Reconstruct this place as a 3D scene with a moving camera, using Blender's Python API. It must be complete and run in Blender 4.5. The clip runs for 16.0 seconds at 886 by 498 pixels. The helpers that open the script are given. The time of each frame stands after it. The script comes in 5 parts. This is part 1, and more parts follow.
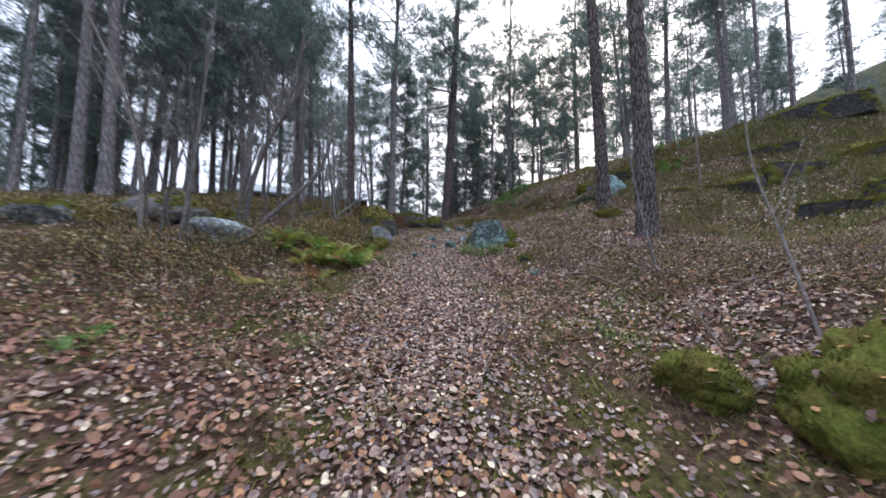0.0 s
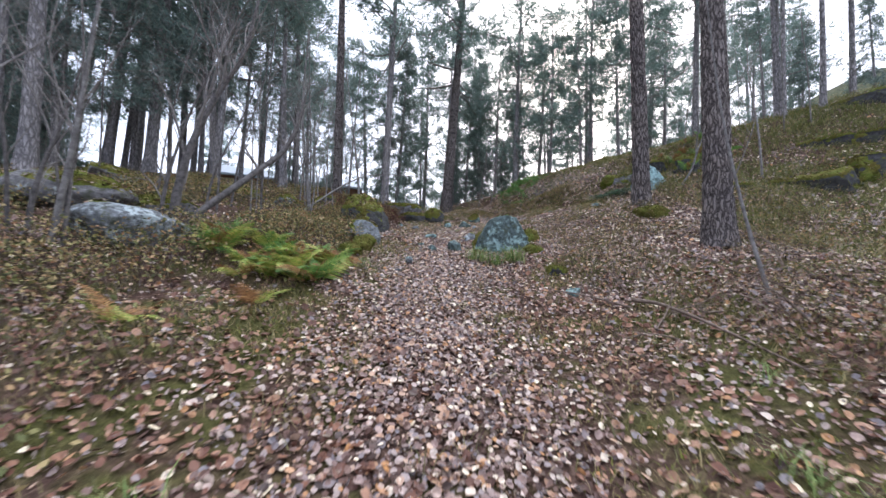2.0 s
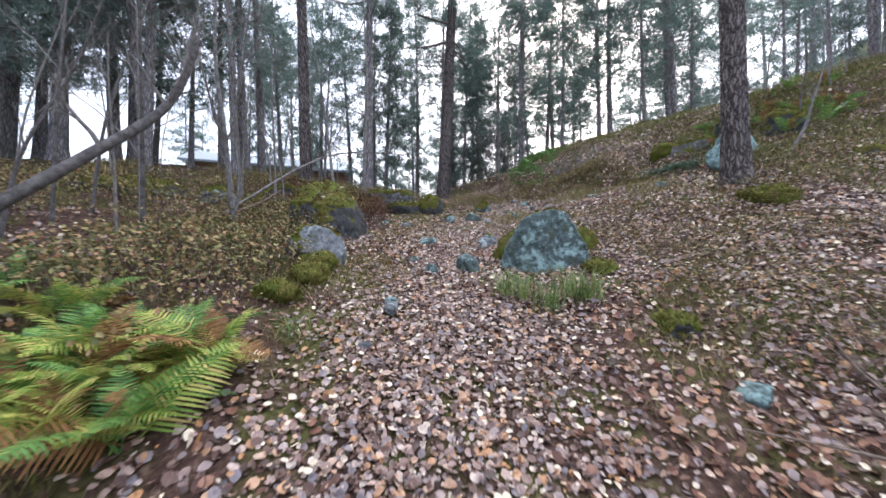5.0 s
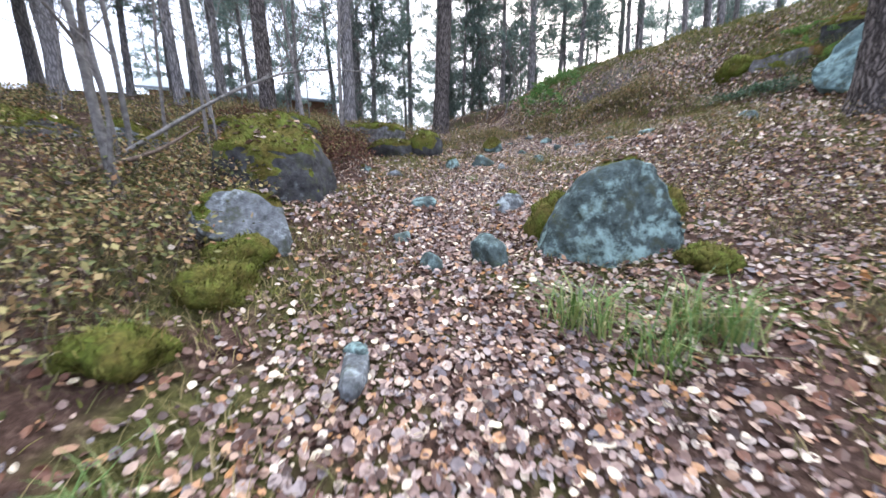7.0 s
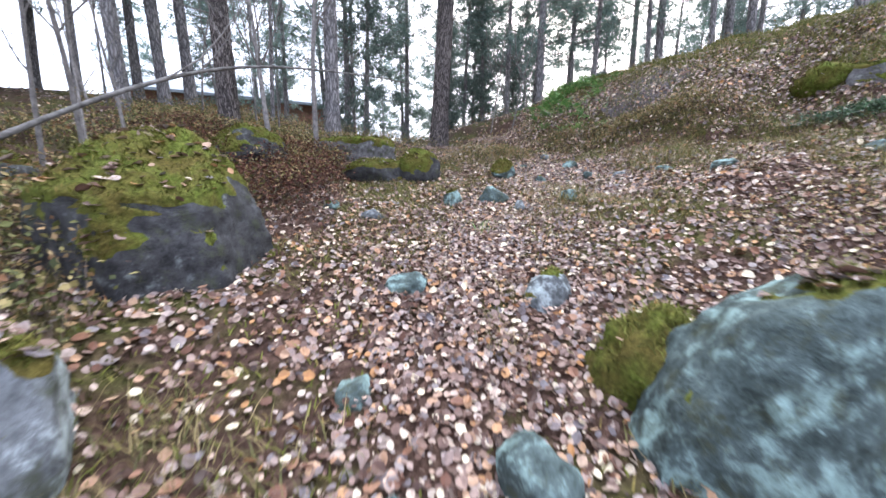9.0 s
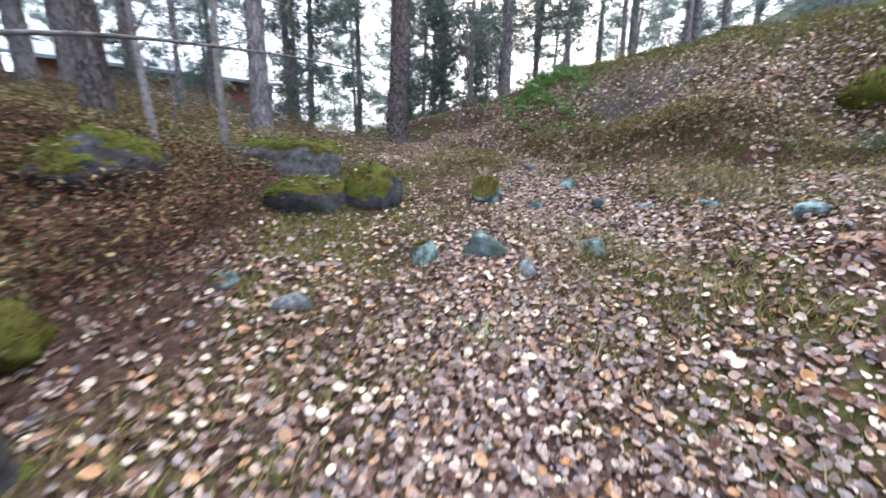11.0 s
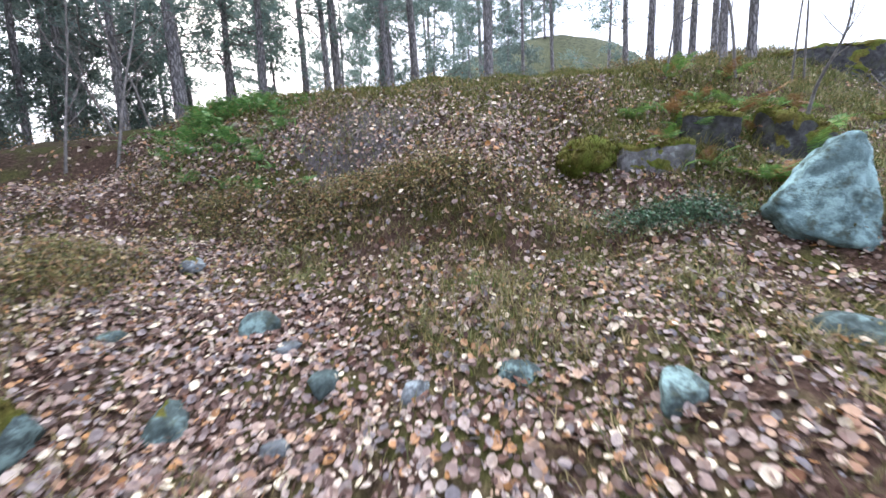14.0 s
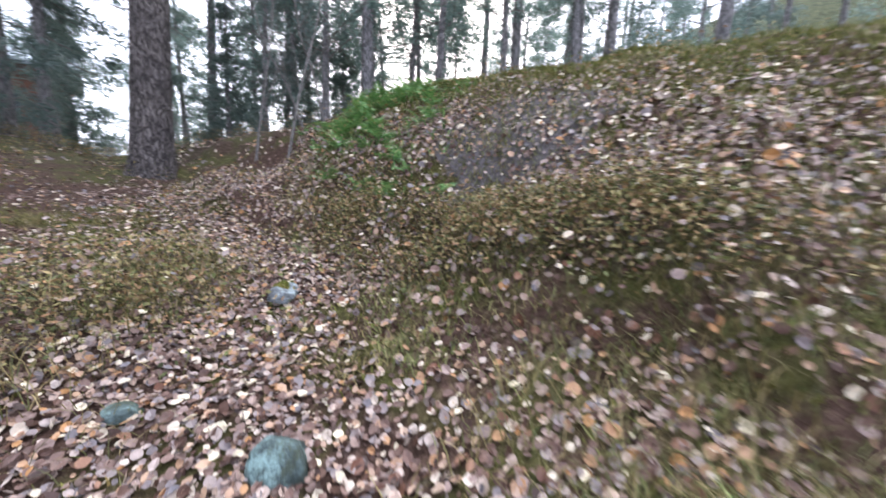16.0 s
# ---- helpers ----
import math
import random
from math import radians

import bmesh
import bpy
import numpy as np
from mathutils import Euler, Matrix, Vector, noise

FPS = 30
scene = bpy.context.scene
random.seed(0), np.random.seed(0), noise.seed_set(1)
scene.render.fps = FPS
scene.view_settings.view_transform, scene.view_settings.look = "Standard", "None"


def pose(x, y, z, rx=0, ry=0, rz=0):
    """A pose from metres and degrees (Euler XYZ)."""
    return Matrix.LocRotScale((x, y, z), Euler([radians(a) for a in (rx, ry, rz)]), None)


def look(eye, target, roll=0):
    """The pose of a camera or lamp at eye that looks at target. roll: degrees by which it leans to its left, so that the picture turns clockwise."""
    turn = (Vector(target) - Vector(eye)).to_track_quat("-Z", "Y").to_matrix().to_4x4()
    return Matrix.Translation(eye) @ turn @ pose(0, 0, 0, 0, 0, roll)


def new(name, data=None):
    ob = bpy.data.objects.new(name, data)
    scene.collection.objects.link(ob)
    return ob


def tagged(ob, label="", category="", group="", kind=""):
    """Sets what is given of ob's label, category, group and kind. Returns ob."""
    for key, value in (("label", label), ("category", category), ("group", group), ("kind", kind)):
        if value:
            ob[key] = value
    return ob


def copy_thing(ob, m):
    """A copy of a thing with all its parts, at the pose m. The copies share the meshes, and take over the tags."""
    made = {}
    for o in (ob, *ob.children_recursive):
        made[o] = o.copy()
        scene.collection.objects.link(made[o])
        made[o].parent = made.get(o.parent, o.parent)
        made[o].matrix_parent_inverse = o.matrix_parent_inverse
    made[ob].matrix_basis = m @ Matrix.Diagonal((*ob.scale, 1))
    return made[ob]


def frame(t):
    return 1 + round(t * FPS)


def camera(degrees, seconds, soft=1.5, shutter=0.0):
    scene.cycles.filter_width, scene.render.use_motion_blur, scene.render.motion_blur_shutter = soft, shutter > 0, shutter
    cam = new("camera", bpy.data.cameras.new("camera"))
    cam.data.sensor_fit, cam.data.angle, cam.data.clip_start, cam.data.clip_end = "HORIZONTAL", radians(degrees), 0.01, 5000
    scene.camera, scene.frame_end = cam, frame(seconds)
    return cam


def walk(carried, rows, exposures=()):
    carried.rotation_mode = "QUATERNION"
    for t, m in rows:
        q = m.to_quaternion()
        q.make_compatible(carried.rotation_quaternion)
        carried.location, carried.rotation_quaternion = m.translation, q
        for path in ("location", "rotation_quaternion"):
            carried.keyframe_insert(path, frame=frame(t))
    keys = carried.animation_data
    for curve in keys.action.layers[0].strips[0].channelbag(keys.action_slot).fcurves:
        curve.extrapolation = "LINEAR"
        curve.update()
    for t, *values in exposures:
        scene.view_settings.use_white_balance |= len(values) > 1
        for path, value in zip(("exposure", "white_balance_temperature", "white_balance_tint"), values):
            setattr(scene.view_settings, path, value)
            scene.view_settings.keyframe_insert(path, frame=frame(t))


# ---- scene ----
cam = camera(103.1, 16.0, 1.5, 0.55)
# seconds, eye (x, y, z), turn (rx, ry, rz)
PATH = [
    (0, 0.000, 0.000, 1.305, 94.94, -0.46, 0.26),
    (0.5, -0.120, 0.518, 1.364, 92.66, -0.71, -2.48),
    (1, -0.150, 0.978, 1.479, 95.77, 0.30, -1.90),
    (1.5, -0.128, 1.419, 1.604, 95.29, -0.60, -0.85),
    (2, -0.138, 1.875, 1.694, 93.46, -2.03, -0.58),
    (2.5, -0.116, 2.329, 1.744, 94.21, -1.43, -1.87),
    (3, -0.109, 2.763, 1.879, 93.49, -1.32, -0.56),
    (3.5, -0.160, 3.243, 1.982, 92.87, -2.24, -1.90),
    (4, -0.183, 3.694, 2.062, 93.69, -1.12, -1.57),
    (4.5, -0.188, 4.133, 2.219, 91.42, 0.60, -1.14),
    (5, -0.245, 4.587, 2.339, 90.29, 0.13, -1.12),
    (5.2, -0.250, 4.751, 2.371, 89.32, -0.90, -1.66),
    (7.3, -0.288, 6.509, 2.714, 77.81, 0.76, -1.71),
    (7.5, -0.282, 6.667, 2.755, 76.76, 0.79, -1.62),
    (8, -0.285, 7.081, 2.877, 77.84, -1.44, -2.68),
    (8.5, -0.237, 7.496, 2.966, 81.58, -0.52, -2.30),
    (8.7, -0.220, 7.654, 3.022, 81.14, -0.61, -2.15),
    (10.8, -0.255, 9.323, 3.554, 80.04, -0.49, -6.61),
    (11, -0.237, 9.468, 3.635, 78.35, -0.96, -8.94),
    (11.5, -0.065, 9.921, 3.741, 79.23, 1.67, -16.65),
    (12, 0.140, 10.322, 3.850, 78.56, 0.54, -23.29),
    (12.5, 0.341, 10.671, 3.985, 78.56, 1.92, -33.29),
    (13, 0.642, 10.973, 4.036, 80.65, 0.66, -38.65),
    (13.5, 0.949, 11.238, 4.171, 81.54, 1.98, -43.66),
    (14, 1.252, 11.532, 4.283, 82.19, 2.56, -49.63),
    (14.5, 1.602, 11.704, 4.363, 84.08, 2.45, -47.53),
    (15, 1.882, 11.880, 4.483, 84.48, 0.52, -40.84),
    (15.5, 2.054, 12.191, 4.545, 80.53, -2.18, -32.58),
    (16, 2.163, 12.538, 4.574, 80.82, -2.61, -23.71),
]
EXPOSURES = [(0.0, 1.27), (0.5, 1.48), (1.0, 1.66), (1.5, 1.68), (3.5, 1.82), (5.0, 1.84), (7.5, 2.28), (8.5, 2.34), (11.0, 2.28), (12.0, 2.2), (13.5, 2.34), (14.5, 2.34), (15.5, 2.28), (16.0, 2.38)]
walk(cam, [(t, pose(x, y, z, rx, ry, rz)) for t, x, y, z, rx, ry, rz in PATH], EXPOSURES)

# ---- light ----
world = bpy.data.worlds.new("overcast_sky")
scene.world = world
world.use_nodes = True
wn, wl = world.node_tree.nodes, world.node_tree.links
wn.clear()
sky = wn.new("ShaderNodeTexSky")
sky.sky_type = "NISHITA"
sky.sun_disc = False
sky.sun_elevation, sky.sun_rotation = radians(32), radians(20)
sky.dust_density, sky.air_density, sky.ozone_density = 4.0, 1.0, 1.0
cloud = wn.new("ShaderNodeMixRGB")
cloud.inputs[0].default_value = 0.72
cloud.inputs[2].default_value = (8.7, 9.6, 12.3, 1)
wl.new(sky.outputs[0], cloud.inputs[1])
back = wn.new("ShaderNodeBackground")
# an overcast sky is darkest at the horizon and brightest overhead
up_z = wn.new("ShaderNodeSeparateXYZ")
wl.new(wn.new("ShaderNodeTexCoord").outputs["Generated"], up_z.inputs[0])
lift_z = wn.new("ShaderNodeMath")
lift_z.operation = "MAXIMUM"
wl.new(up_z.outputs[2], lift_z.inputs[0])
glow = wn.new("ShaderNodeMath")
glow.operation = "MULTIPLY_ADD"
glow.inputs[1].default_value, glow.inputs[2].default_value = 0.080, 0.032
wl.new(lift_z.outputs[0], glow.inputs[0])
wl.new(glow.outputs[0], back.inputs[1])
wl.new(cloud.outputs[0], back.inputs[0])
wout = wn.new("ShaderNodeOutputWorld")
wl.new(back.outputs[0], wout.inputs[0])
sun_data = bpy.data.lights.new("sun", "SUN")
sun_data.energy, sun_data.angle, sun_data.color = 1.5, radians(50), (0.93, 0.97, 1.0)
sun = new("sun", sun_data)
sun.matrix_world = look((8, 20, 30), (0, 5, 0))


# ---- materials ----
def ramp(nodes, links, fac, stops):
    r = nodes.new("ShaderNodeValToRGB")
    els = r.color_ramp.elements
    while len(els) < len(stops):
        els.new(0.5)
    for e, (p, c) in zip(els, stops):
        e.position, e.color = p, (*c, 1)
    links.new(fac, r.inputs[0])
    return r.outputs[0]


def base_mat(name, rough=0.85, spec=0.25):
    m = bpy.data.materials.new(name)
    m.use_nodes = True
    n, l = m.node_tree.nodes, m.node_tree.links
    b = n["Principled BSDF"]
    b.inputs["Roughness"].default_value = rough
    b.inputs["Specular IOR Level"].default_value = spec
    return m, n, l, b


def tex_noise(n, l, scale, detail=4.0, rough=0.55, vec=None, stretch=None):
    t = n.new("ShaderNodeTexNoise")
    t.inputs["Scale"].default_value, t.inputs["Detail"].default_value, t.inputs["Roughness"].default_value = scale, detail, rough
    co = n.new("ShaderNodeNewGeometry").outputs["Position"] if vec is None else vec
    if stretch:
        mp = n.new("ShaderNodeMapping")
        mp.inputs["Scale"].default_value = stretch
        l.new(co, mp.inputs[0])
        co = mp.outputs[0]
    l.new(co, t.inputs["Vector"])
    return t.outputs["Fac"]


def mix(n, l, fac, a, b, mode="MIX"):
    x = n.new("ShaderNodeMixRGB")
    x.blend_type = mode
    for v, s in ((fac, 0), (a, 1), (b, 2)):
        if isinstance(v, (int, float)):
            x.inputs[s].default_value = v
        elif isinstance(v, tuple):
            x.inputs[s].default_value = (*v, 1)
        else:
            l.new(v, x.inputs[s])
    return x.outputs[0]


def maths(n, l, op, a, b=0.0):
    x = n.new("ShaderNodeMath")
    x.operation = op
    for v, s in ((a, 0), (b, 1)):
        if isinstance(v, (int, float)):
            x.inputs[s].default_value = v
        else:
            l.new(v, x.inputs[s])
    return x.outputs[0]


def bump(n, l, b, height, strength=0.5, dist=0.02):
    x = n.new("ShaderNodeBump")
    x.inputs["Strength"].default_value, x.inputs["Distance"].default_value = strength, dist
    l.new(height, x.inputs["Height"])
    l.new(x.outputs[0], b.inputs["Normal"])


def island_mat(name, stops, rough=0.75, spec=0.25, grain=40.0, through_light=0.0):
    """Many small pieces in one mesh, each of its own tint."""
    m, n, l, b = base_mat(name, rough, spec)
    geo = n.new("ShaderNodeNewGeometry")
    info = n.new("ShaderNodeObjectInfo")
    fac = maths(n, l, "FRACT", maths(n, l, "ADD", geo.outputs["Random Per Island"], info.outputs["Random"]))
    col = ramp(n, l, fac, stops)
    g = tex_noise(n, l, grain, 3.0)
    col = mix(n, l, 0.55, col, ramp(n, l, g, [(0.3, (0.45, 0.45, 0.45)), (0.7, (1, 1, 1))]), "MULTIPLY")
    l.new(col, b.inputs["Base Color"])
    if through_light:
        b.inputs["Transmission Weight"].default_value = 0.0
        tr = n.new("ShaderNodeBsdfTranslucent")
        l.new(col, tr.inputs[0])
        mx = n.new("ShaderNodeMixShader")
        mx.inputs[0].default_value = through_light
        l.new(b.outputs[0], mx.inputs[1])
        l.new(tr.outputs[0], mx.inputs[2])
        l.new(mx.outputs[0], n["Material Output"].inputs[0])
    return m


def ground_mat():
    m, n, l, b = base_mat("forest_floor", 0.95, 0.1)
    big, mid, fine = tex_noise(n, l, 0.55, 5), tex_noise(n, l, 2.6, 5), tex_noise(n, l, 22, 6, 0.7)
    litter = ramp(n, l, fine, [(0.25, (0.018, 0.011, 0.008)), (0.5, (0.068, 0.039, 0.029)), (0.75, (0.17, 0.11, 0.085))])
    moss = ramp(n, l, fine, [(0.25, (0.018, 0.018, 0.007)), (0.55, (0.075, 0.07, 0.023)), (0.8, (0.16, 0.14, 0.055))])
    where = ramp(n, l, maths(n, l, "ADD", maths(n, l, "MULTIPLY", big, 0.5), maths(n, l, "MULTIPLY", mid, 0.5)), [(0.47, (0, 0, 0)), (0.56, (1, 1, 1))])
    near = mix(n, l, where, litter, moss)
    sep = n.new("ShaderNodeSeparateXYZ")
    l.new(n.new("ShaderNodeNewGeometry").outputs["Position"], sep.inputs[0])
    off = n.new("ShaderNodeVectorMath")
    off.operation = "DISTANCE"
    off.inputs[1].default_value = (4.25, 15.35, 5.1)
    l.new(n.new("ShaderNodeNewGeometry").outputs["Position"], off.inputs[0])
    edge = maths(n, l, "ADD", maths(n, l, "MULTIPLY", off.outputs["Value"], 0.60), maths(n, l, "MULTIPLY", maths(n, l, "SUBTRACT", mid, 0.5), 1.6))
    stone = ramp(n, l, fine, [(0.3, (0.055, 0.047, 0.046)), (0.7, (0.16, 0.14, 0.138))])
    near = mix(n, l, ramp(n, l, edge, [(0.45, (1, 1, 1)), (0.55, (0, 0, 0))]), near, stone)
    heath = ramp(n, l, mid, [(0.3, (0.028, 0.034, 0.018)), (0.7, (0.085, 0.085, 0.045))])
    away = maths(n, l, "MAXIMUM", maths(n, l, "ABSOLUTE", maths(n, l, "SUBTRACT", sep.outputs[1], 9.0)), maths(n, l, "ABSOLUTE", sep.outputs[0]))
    l.new(mix(n, l, ramp(n, l, maths(n, l, "DIVIDE", away, 40.0), [(0.25, (0, 0, 0)), (0.45, (1, 1, 1))]), near, heath), b.inputs["Base Color"])
    h = maths(n, l, "ADD", fine, maths(n, l, "MULTIPLY", tex_noise(n, l, 90, 3), 0.5))
    bump(n, l, b, h, 0.9, 0.03)
    return m


def rock_mat(name, dark, light, lichen, lichen_amount, moss_amount):
    m, n, l, b = base_mat(name, 0.9, 0.2)
    big, mid, fine = tex_noise(n, l, 3.5, 5), tex_noise(n, l, 14, 5, 0.65), tex_noise(n, l, 70, 4, 0.7)
    col = ramp(n, l, mid, [(0.32, dark), (0.68, light)])
    col = mix(n, l, 0.5, col, ramp(n, l, fine, [(0.3, (0.35, 0.35, 0.35)), (0.65, (1, 1, 1))]), "MULTIPLY")
    spots = ramp(n, l, maths(n, l, "ADD", maths(n, l, "MULTIPLY", big, 0.55), maths(n, l, "ADD", maths(n, l, "MULTIPLY", mid, 0.3), maths(n, l, "MULTIPLY", fine, 0.15))), [(0.62 - lichen_amount * 0.3, (0, 0, 0)), (0.72 - lichen_amount * 0.3, (1, 1, 1))])
    col = mix(n, l, spots, col, lichen)
    algae = ramp(n, l, maths(n, l, "ADD", maths(n, l, "MULTIPLY", tex_noise(n, l, 6.5, 6, 0.7), 0.75), maths(n, l, "MULTIPLY", fine, 0.25)), [(0.52, (0, 0, 0)), (0.60, (1, 1, 1))])
    col = mix(n, l, maths(n, l, "MULTIPLY", algae, 0.75), col, (0.055, 0.06, 0.035))
    if moss_amount:
        sep = n.new("ShaderNodeSeparateXYZ")
        l.new(n.new("ShaderNodeNewGeometry").outputs["Normal"], sep.inputs[0])
        up = maths(n, l, "ADD", sep.outputs[2], maths(n, l, "MULTIPLY", maths(n, l, "SUBTRACT", big, 0.5), 2.2))
        on = ramp(n, l, up, [(1.0 - moss_amount * 0.6, (0, 0, 0)), (min(0.99, 1.12 - moss_amount * 0.6), (1, 1, 1))])
        green = ramp(n, l, fine, [(0.3, (0.035, 0.042, 0.010)), (0.7, (0.15, 0.165, 0.035))])
        col = mix(n, l, on, col, green)
    l.new(col, b.inputs["Base Color"])
    bump(n, l, b, maths(n, l, "ADD", mid, fine), 0.7, 0.02)
    return m


def bark_mat(name, dark, mid_c, light, stretch=(1, 1, 0.22), scale=26):
    m, n, l, b = base_mat(name, 0.95, 0.1)
    co = n.new("ShaderNodeTexCoord").outputs["Object"]
    mp = n.new("ShaderNodeMapping")
    mp.inputs["Scale"].default_value = stretch
    wob = n.new("ShaderNodeTexNoise")
    wob.inputs["Scale"].default_value = 6
    l.new(co, wob.inputs["Vector"])
    warped = n.new("ShaderNodeVectorMath")
    warped.operation = "MULTIPLY_ADD"
    warped.inputs[1].default_value = (0.12, 0.12, 0.12)
    l.new(wob.outputs["Color"], warped.inputs[0])
    l.new(co, warped.inputs[2])
    l.new(warped.outputs[0], mp.inputs[0])
    v = n.new("ShaderNodeTexVoronoi")
    v.feature = "DISTANCE_TO_EDGE"
    v.inputs["Scale"].default_value = scale
    l.new(mp.outputs[0], v.inputs["Vector"])
    plate = ramp(n, l, v.outputs["Distance"], [(0.0, (0, 0, 0)), (0.28, (1, 1, 1))])
    fine = tex_noise(n, l, 55, 5, 0.7, co, (1, 1, 0.35))
    big = tex_noise(n, l, 1.7, 3, 0.5, co)
    col = mix(n, l, plate, dark, mix(n, l, fine, mid_c, light))
    col = mix(n, l, 0.6, col, ramp(n, l, big, [(0.3, (0.6, 0.6, 0.62)), (0.7, (1.0, 0.96, 0.9))]), "MULTIPLY")
    l.new(col, b.inputs["Base Color"])
    bump(n, l, b, maths(n, l, "ADD", plate, maths(n, l, "MULTIPLY", fine, 0.5)), 0.9, 0.025)
    return m


def plain_mat(name, a, c, scale=20, rough=0.85):
    m, n, l, b = base_mat(name, rough, 0.2)
    l.new(ramp(n, l, tex_noise(n, l, scale, 5, 0.65), [(0.3, a), (0.7, c)]), b.inputs["Base Color"])
    bump(n, l, b, tex_noise(n, l, scale * 4, 3), 0.5, 0.01)
    return m


M_GROUND = ground_mat()
M_LEAF = island_mat("fallen_leaf", [(0.0, (0.040, 0.019, 0.013)), (0.16, (0.11, 0.054, 0.038)), (0.32, (0.20, 0.115, 0.090)), (0.48, (0.36, 0.245, 0.205)), (0.60, (0.165, 0.142, 0.152)), (0.72, (0.50, 0.375, 0.32)), (0.83, (0.46, 0.215, 0.075)), (0.91, (0.58, 0.46, 0.385)), (1.0, (0.88, 0.74, 0.52))], 0.5, 0.4, 60, 0.12)
M_LEAF_RED = island_mat("red_brown_leaf", [(0.0, (0.085, 0.036, 0.024)), (0.35, (0.17, 0.072, 0.045)), (0.7, (0.29, 0.14, 0.085)), (1.0, (0.42, 0.25, 0.16))], 0.55, 0.35, 50, 0.12)
M_GRASS = island_mat("grass_blade", [(0.0, (0.075, 0.085, 0.024)), (0.4, (0.16, 0.145, 0.048)), (0.7, (0.27, 0.205, 0.085)), (1.0, (0.40, 0.30, 0.15))], 0.6, 0.3, 8, 0.2)
M_HEATH = island_mat("heath_blade", [(0.0, (0.075, 0.10, 0.026)), (0.4, (0.16, 0.18, 0.055)), (0.75, (0.28, 0.265, 0.10)), (1.0, (0.38, 0.31, 0.16))], 0.6, 0.3, 8, 0.2)
M_TUFT = island_mat("green_grass_blade", [(0.0, (0.08, 0.15, 0.04)), (0.5, (0.15, 0.25, 0.065)), (0.8, (0.26, 0.31, 0.10)), (1.0, (0.36, 0.31, 0.15))], 0.55, 0.3, 8, 0.2)
M_POLY = island_mat("polypody_leaf", [(0.0, (0.06, 0.15, 0.045)), (0.5, (0.13, 0.29, 0.08)), (0.85, (0.24, 0.42, 0.13)), (1.0, (0.36, 0.36, 0.14))], 0.55, 0.3, 8, 0.2)
M_LINGON = island_mat("dark_glossy_leaf", [(0.0, (0.022, 0.055, 0.03)), (0.5, (0.05, 0.11, 0.055)), (1.0, (0.10, 0.19, 0.09))], 0.4, 0.4, 8, 0.15)
M_SHRUB = island_mat("shrub_leaf", [(0.0, (0.045, 0.05, 0.02)), (0.3, (0.14, 0.15, 0.05)), (0.55, (0.30, 0.25, 0.10)), (0.75, (0.40, 0.28, 0.14)), (1.0, (0.27, 0.13, 0.065))], 0.7, 0.25, 8, 0.15)
M_TWIG = island_mat("thin_twig", [(0.0, (0.05, 0.035, 0.03)), (0.5, (0.10, 0.07, 0.055)), (1.0, (0.19, 0.15, 0.12))], 0.9, 0.1, 20)
# needle greens paled and blued: the haze over the wood is in the colour
M_NEEDLE = island_mat("hazed_pine_needle", [(0.0, (0.11, 0.16, 0.15)), (0.5, (0.18, 0.25, 0.22)), (1.0, (0.26, 0.33, 0.27))], 0.6, 0.3, 3, 0.5)
M_SPRUCE = island_mat("hazed_spruce_needle", [(0.0, (0.095, 0.135, 0.12)), (0.6, (0.165, 0.215, 0.19)), (1.0, (0.235, 0.28, 0.23))], 0.6, 0.3, 3, 0.5)
M_FERN = island_mat("fern_yellow_green", [(0.0, (0.17, 0.28, 0.045)), (0.45, (0.34, 0.42, 0.08)), (0.75, (0.50, 0.47, 0.12)), (1.0, (0.54, 0.40, 0.14))], 0.6, 0.3, 12, 0.3)
M_FERN_GREEN = island_mat("fern_green", [(0.0, (0.07, 0.17, 0.045)), (0.6, (0.14, 0.30, 0.07)), (1.0, (0.26, 0.40, 0.09))], 0.6, 0.3, 12, 0.3)
M_FERN_BROWN = island_mat("fern_brown", [(0.0, (0.16, 0.075, 0.03)), (0.6, (0.29, 0.14, 0.055)), (1.0, (0.38, 0.22, 0.09))], 0.75, 0.2, 12, 0.2)
M_RED = island_mat("dead_bracken", [(0.0, (0.055, 0.022, 0.016)), (0.6, (0.12, 0.05, 0.035)), (1.0, (0.20, 0.10, 0.06))], 0.85, 0.15, 12)
M_BARK = bark_mat("pine_bark", (0.036, 0.030, 0.029), (0.175, 0.148, 0.138), (0.30, 0.262, 0.25), (1, 1, 0.13), 24)
# grey bark of the farther trees, with distance haze painted in as a paler tone
M_BARK_HAZED = bark_mat("hazed_grey_bark", (0.12, 0.112, 0.114), (0.27, 0.25, 0.25), (0.40, 0.38, 0.385), (1, 1, 0.2), 16)
M_BIRCH = plain_mat("pale_grey_bark", (0.055, 0.05, 0.047), (0.21, 0.195, 0.185), 14)
M_DARKBARK = plain_mat("dark_grey_bark", (0.085, 0.076, 0.072), (0.235, 0.212, 0.198), 16)
M_STEM = plain_mat("darker_grey_bark", (0.035, 0.031, 0.03), (0.15, 0.135, 0.128), 16)
M_DEADWOOD = plain_mat("dead_wood", (0.06, 0.04, 0.03), (0.22, 0.165, 0.13), 18)
M_ROCK_TEAL = rock_mat("lichen_granite", (0.032, 0.045, 0.042), (0.145, 0.19, 0.185), (0.25, 0.355, 0.335), 0.43, 0)
M_ROCK_PALE = rock_mat("pale_lichen_granite", (0.12, 0.19, 0.195), (0.25, 0.36, 0.365), (0.34, 0.50, 0.50), 0.5, 0)
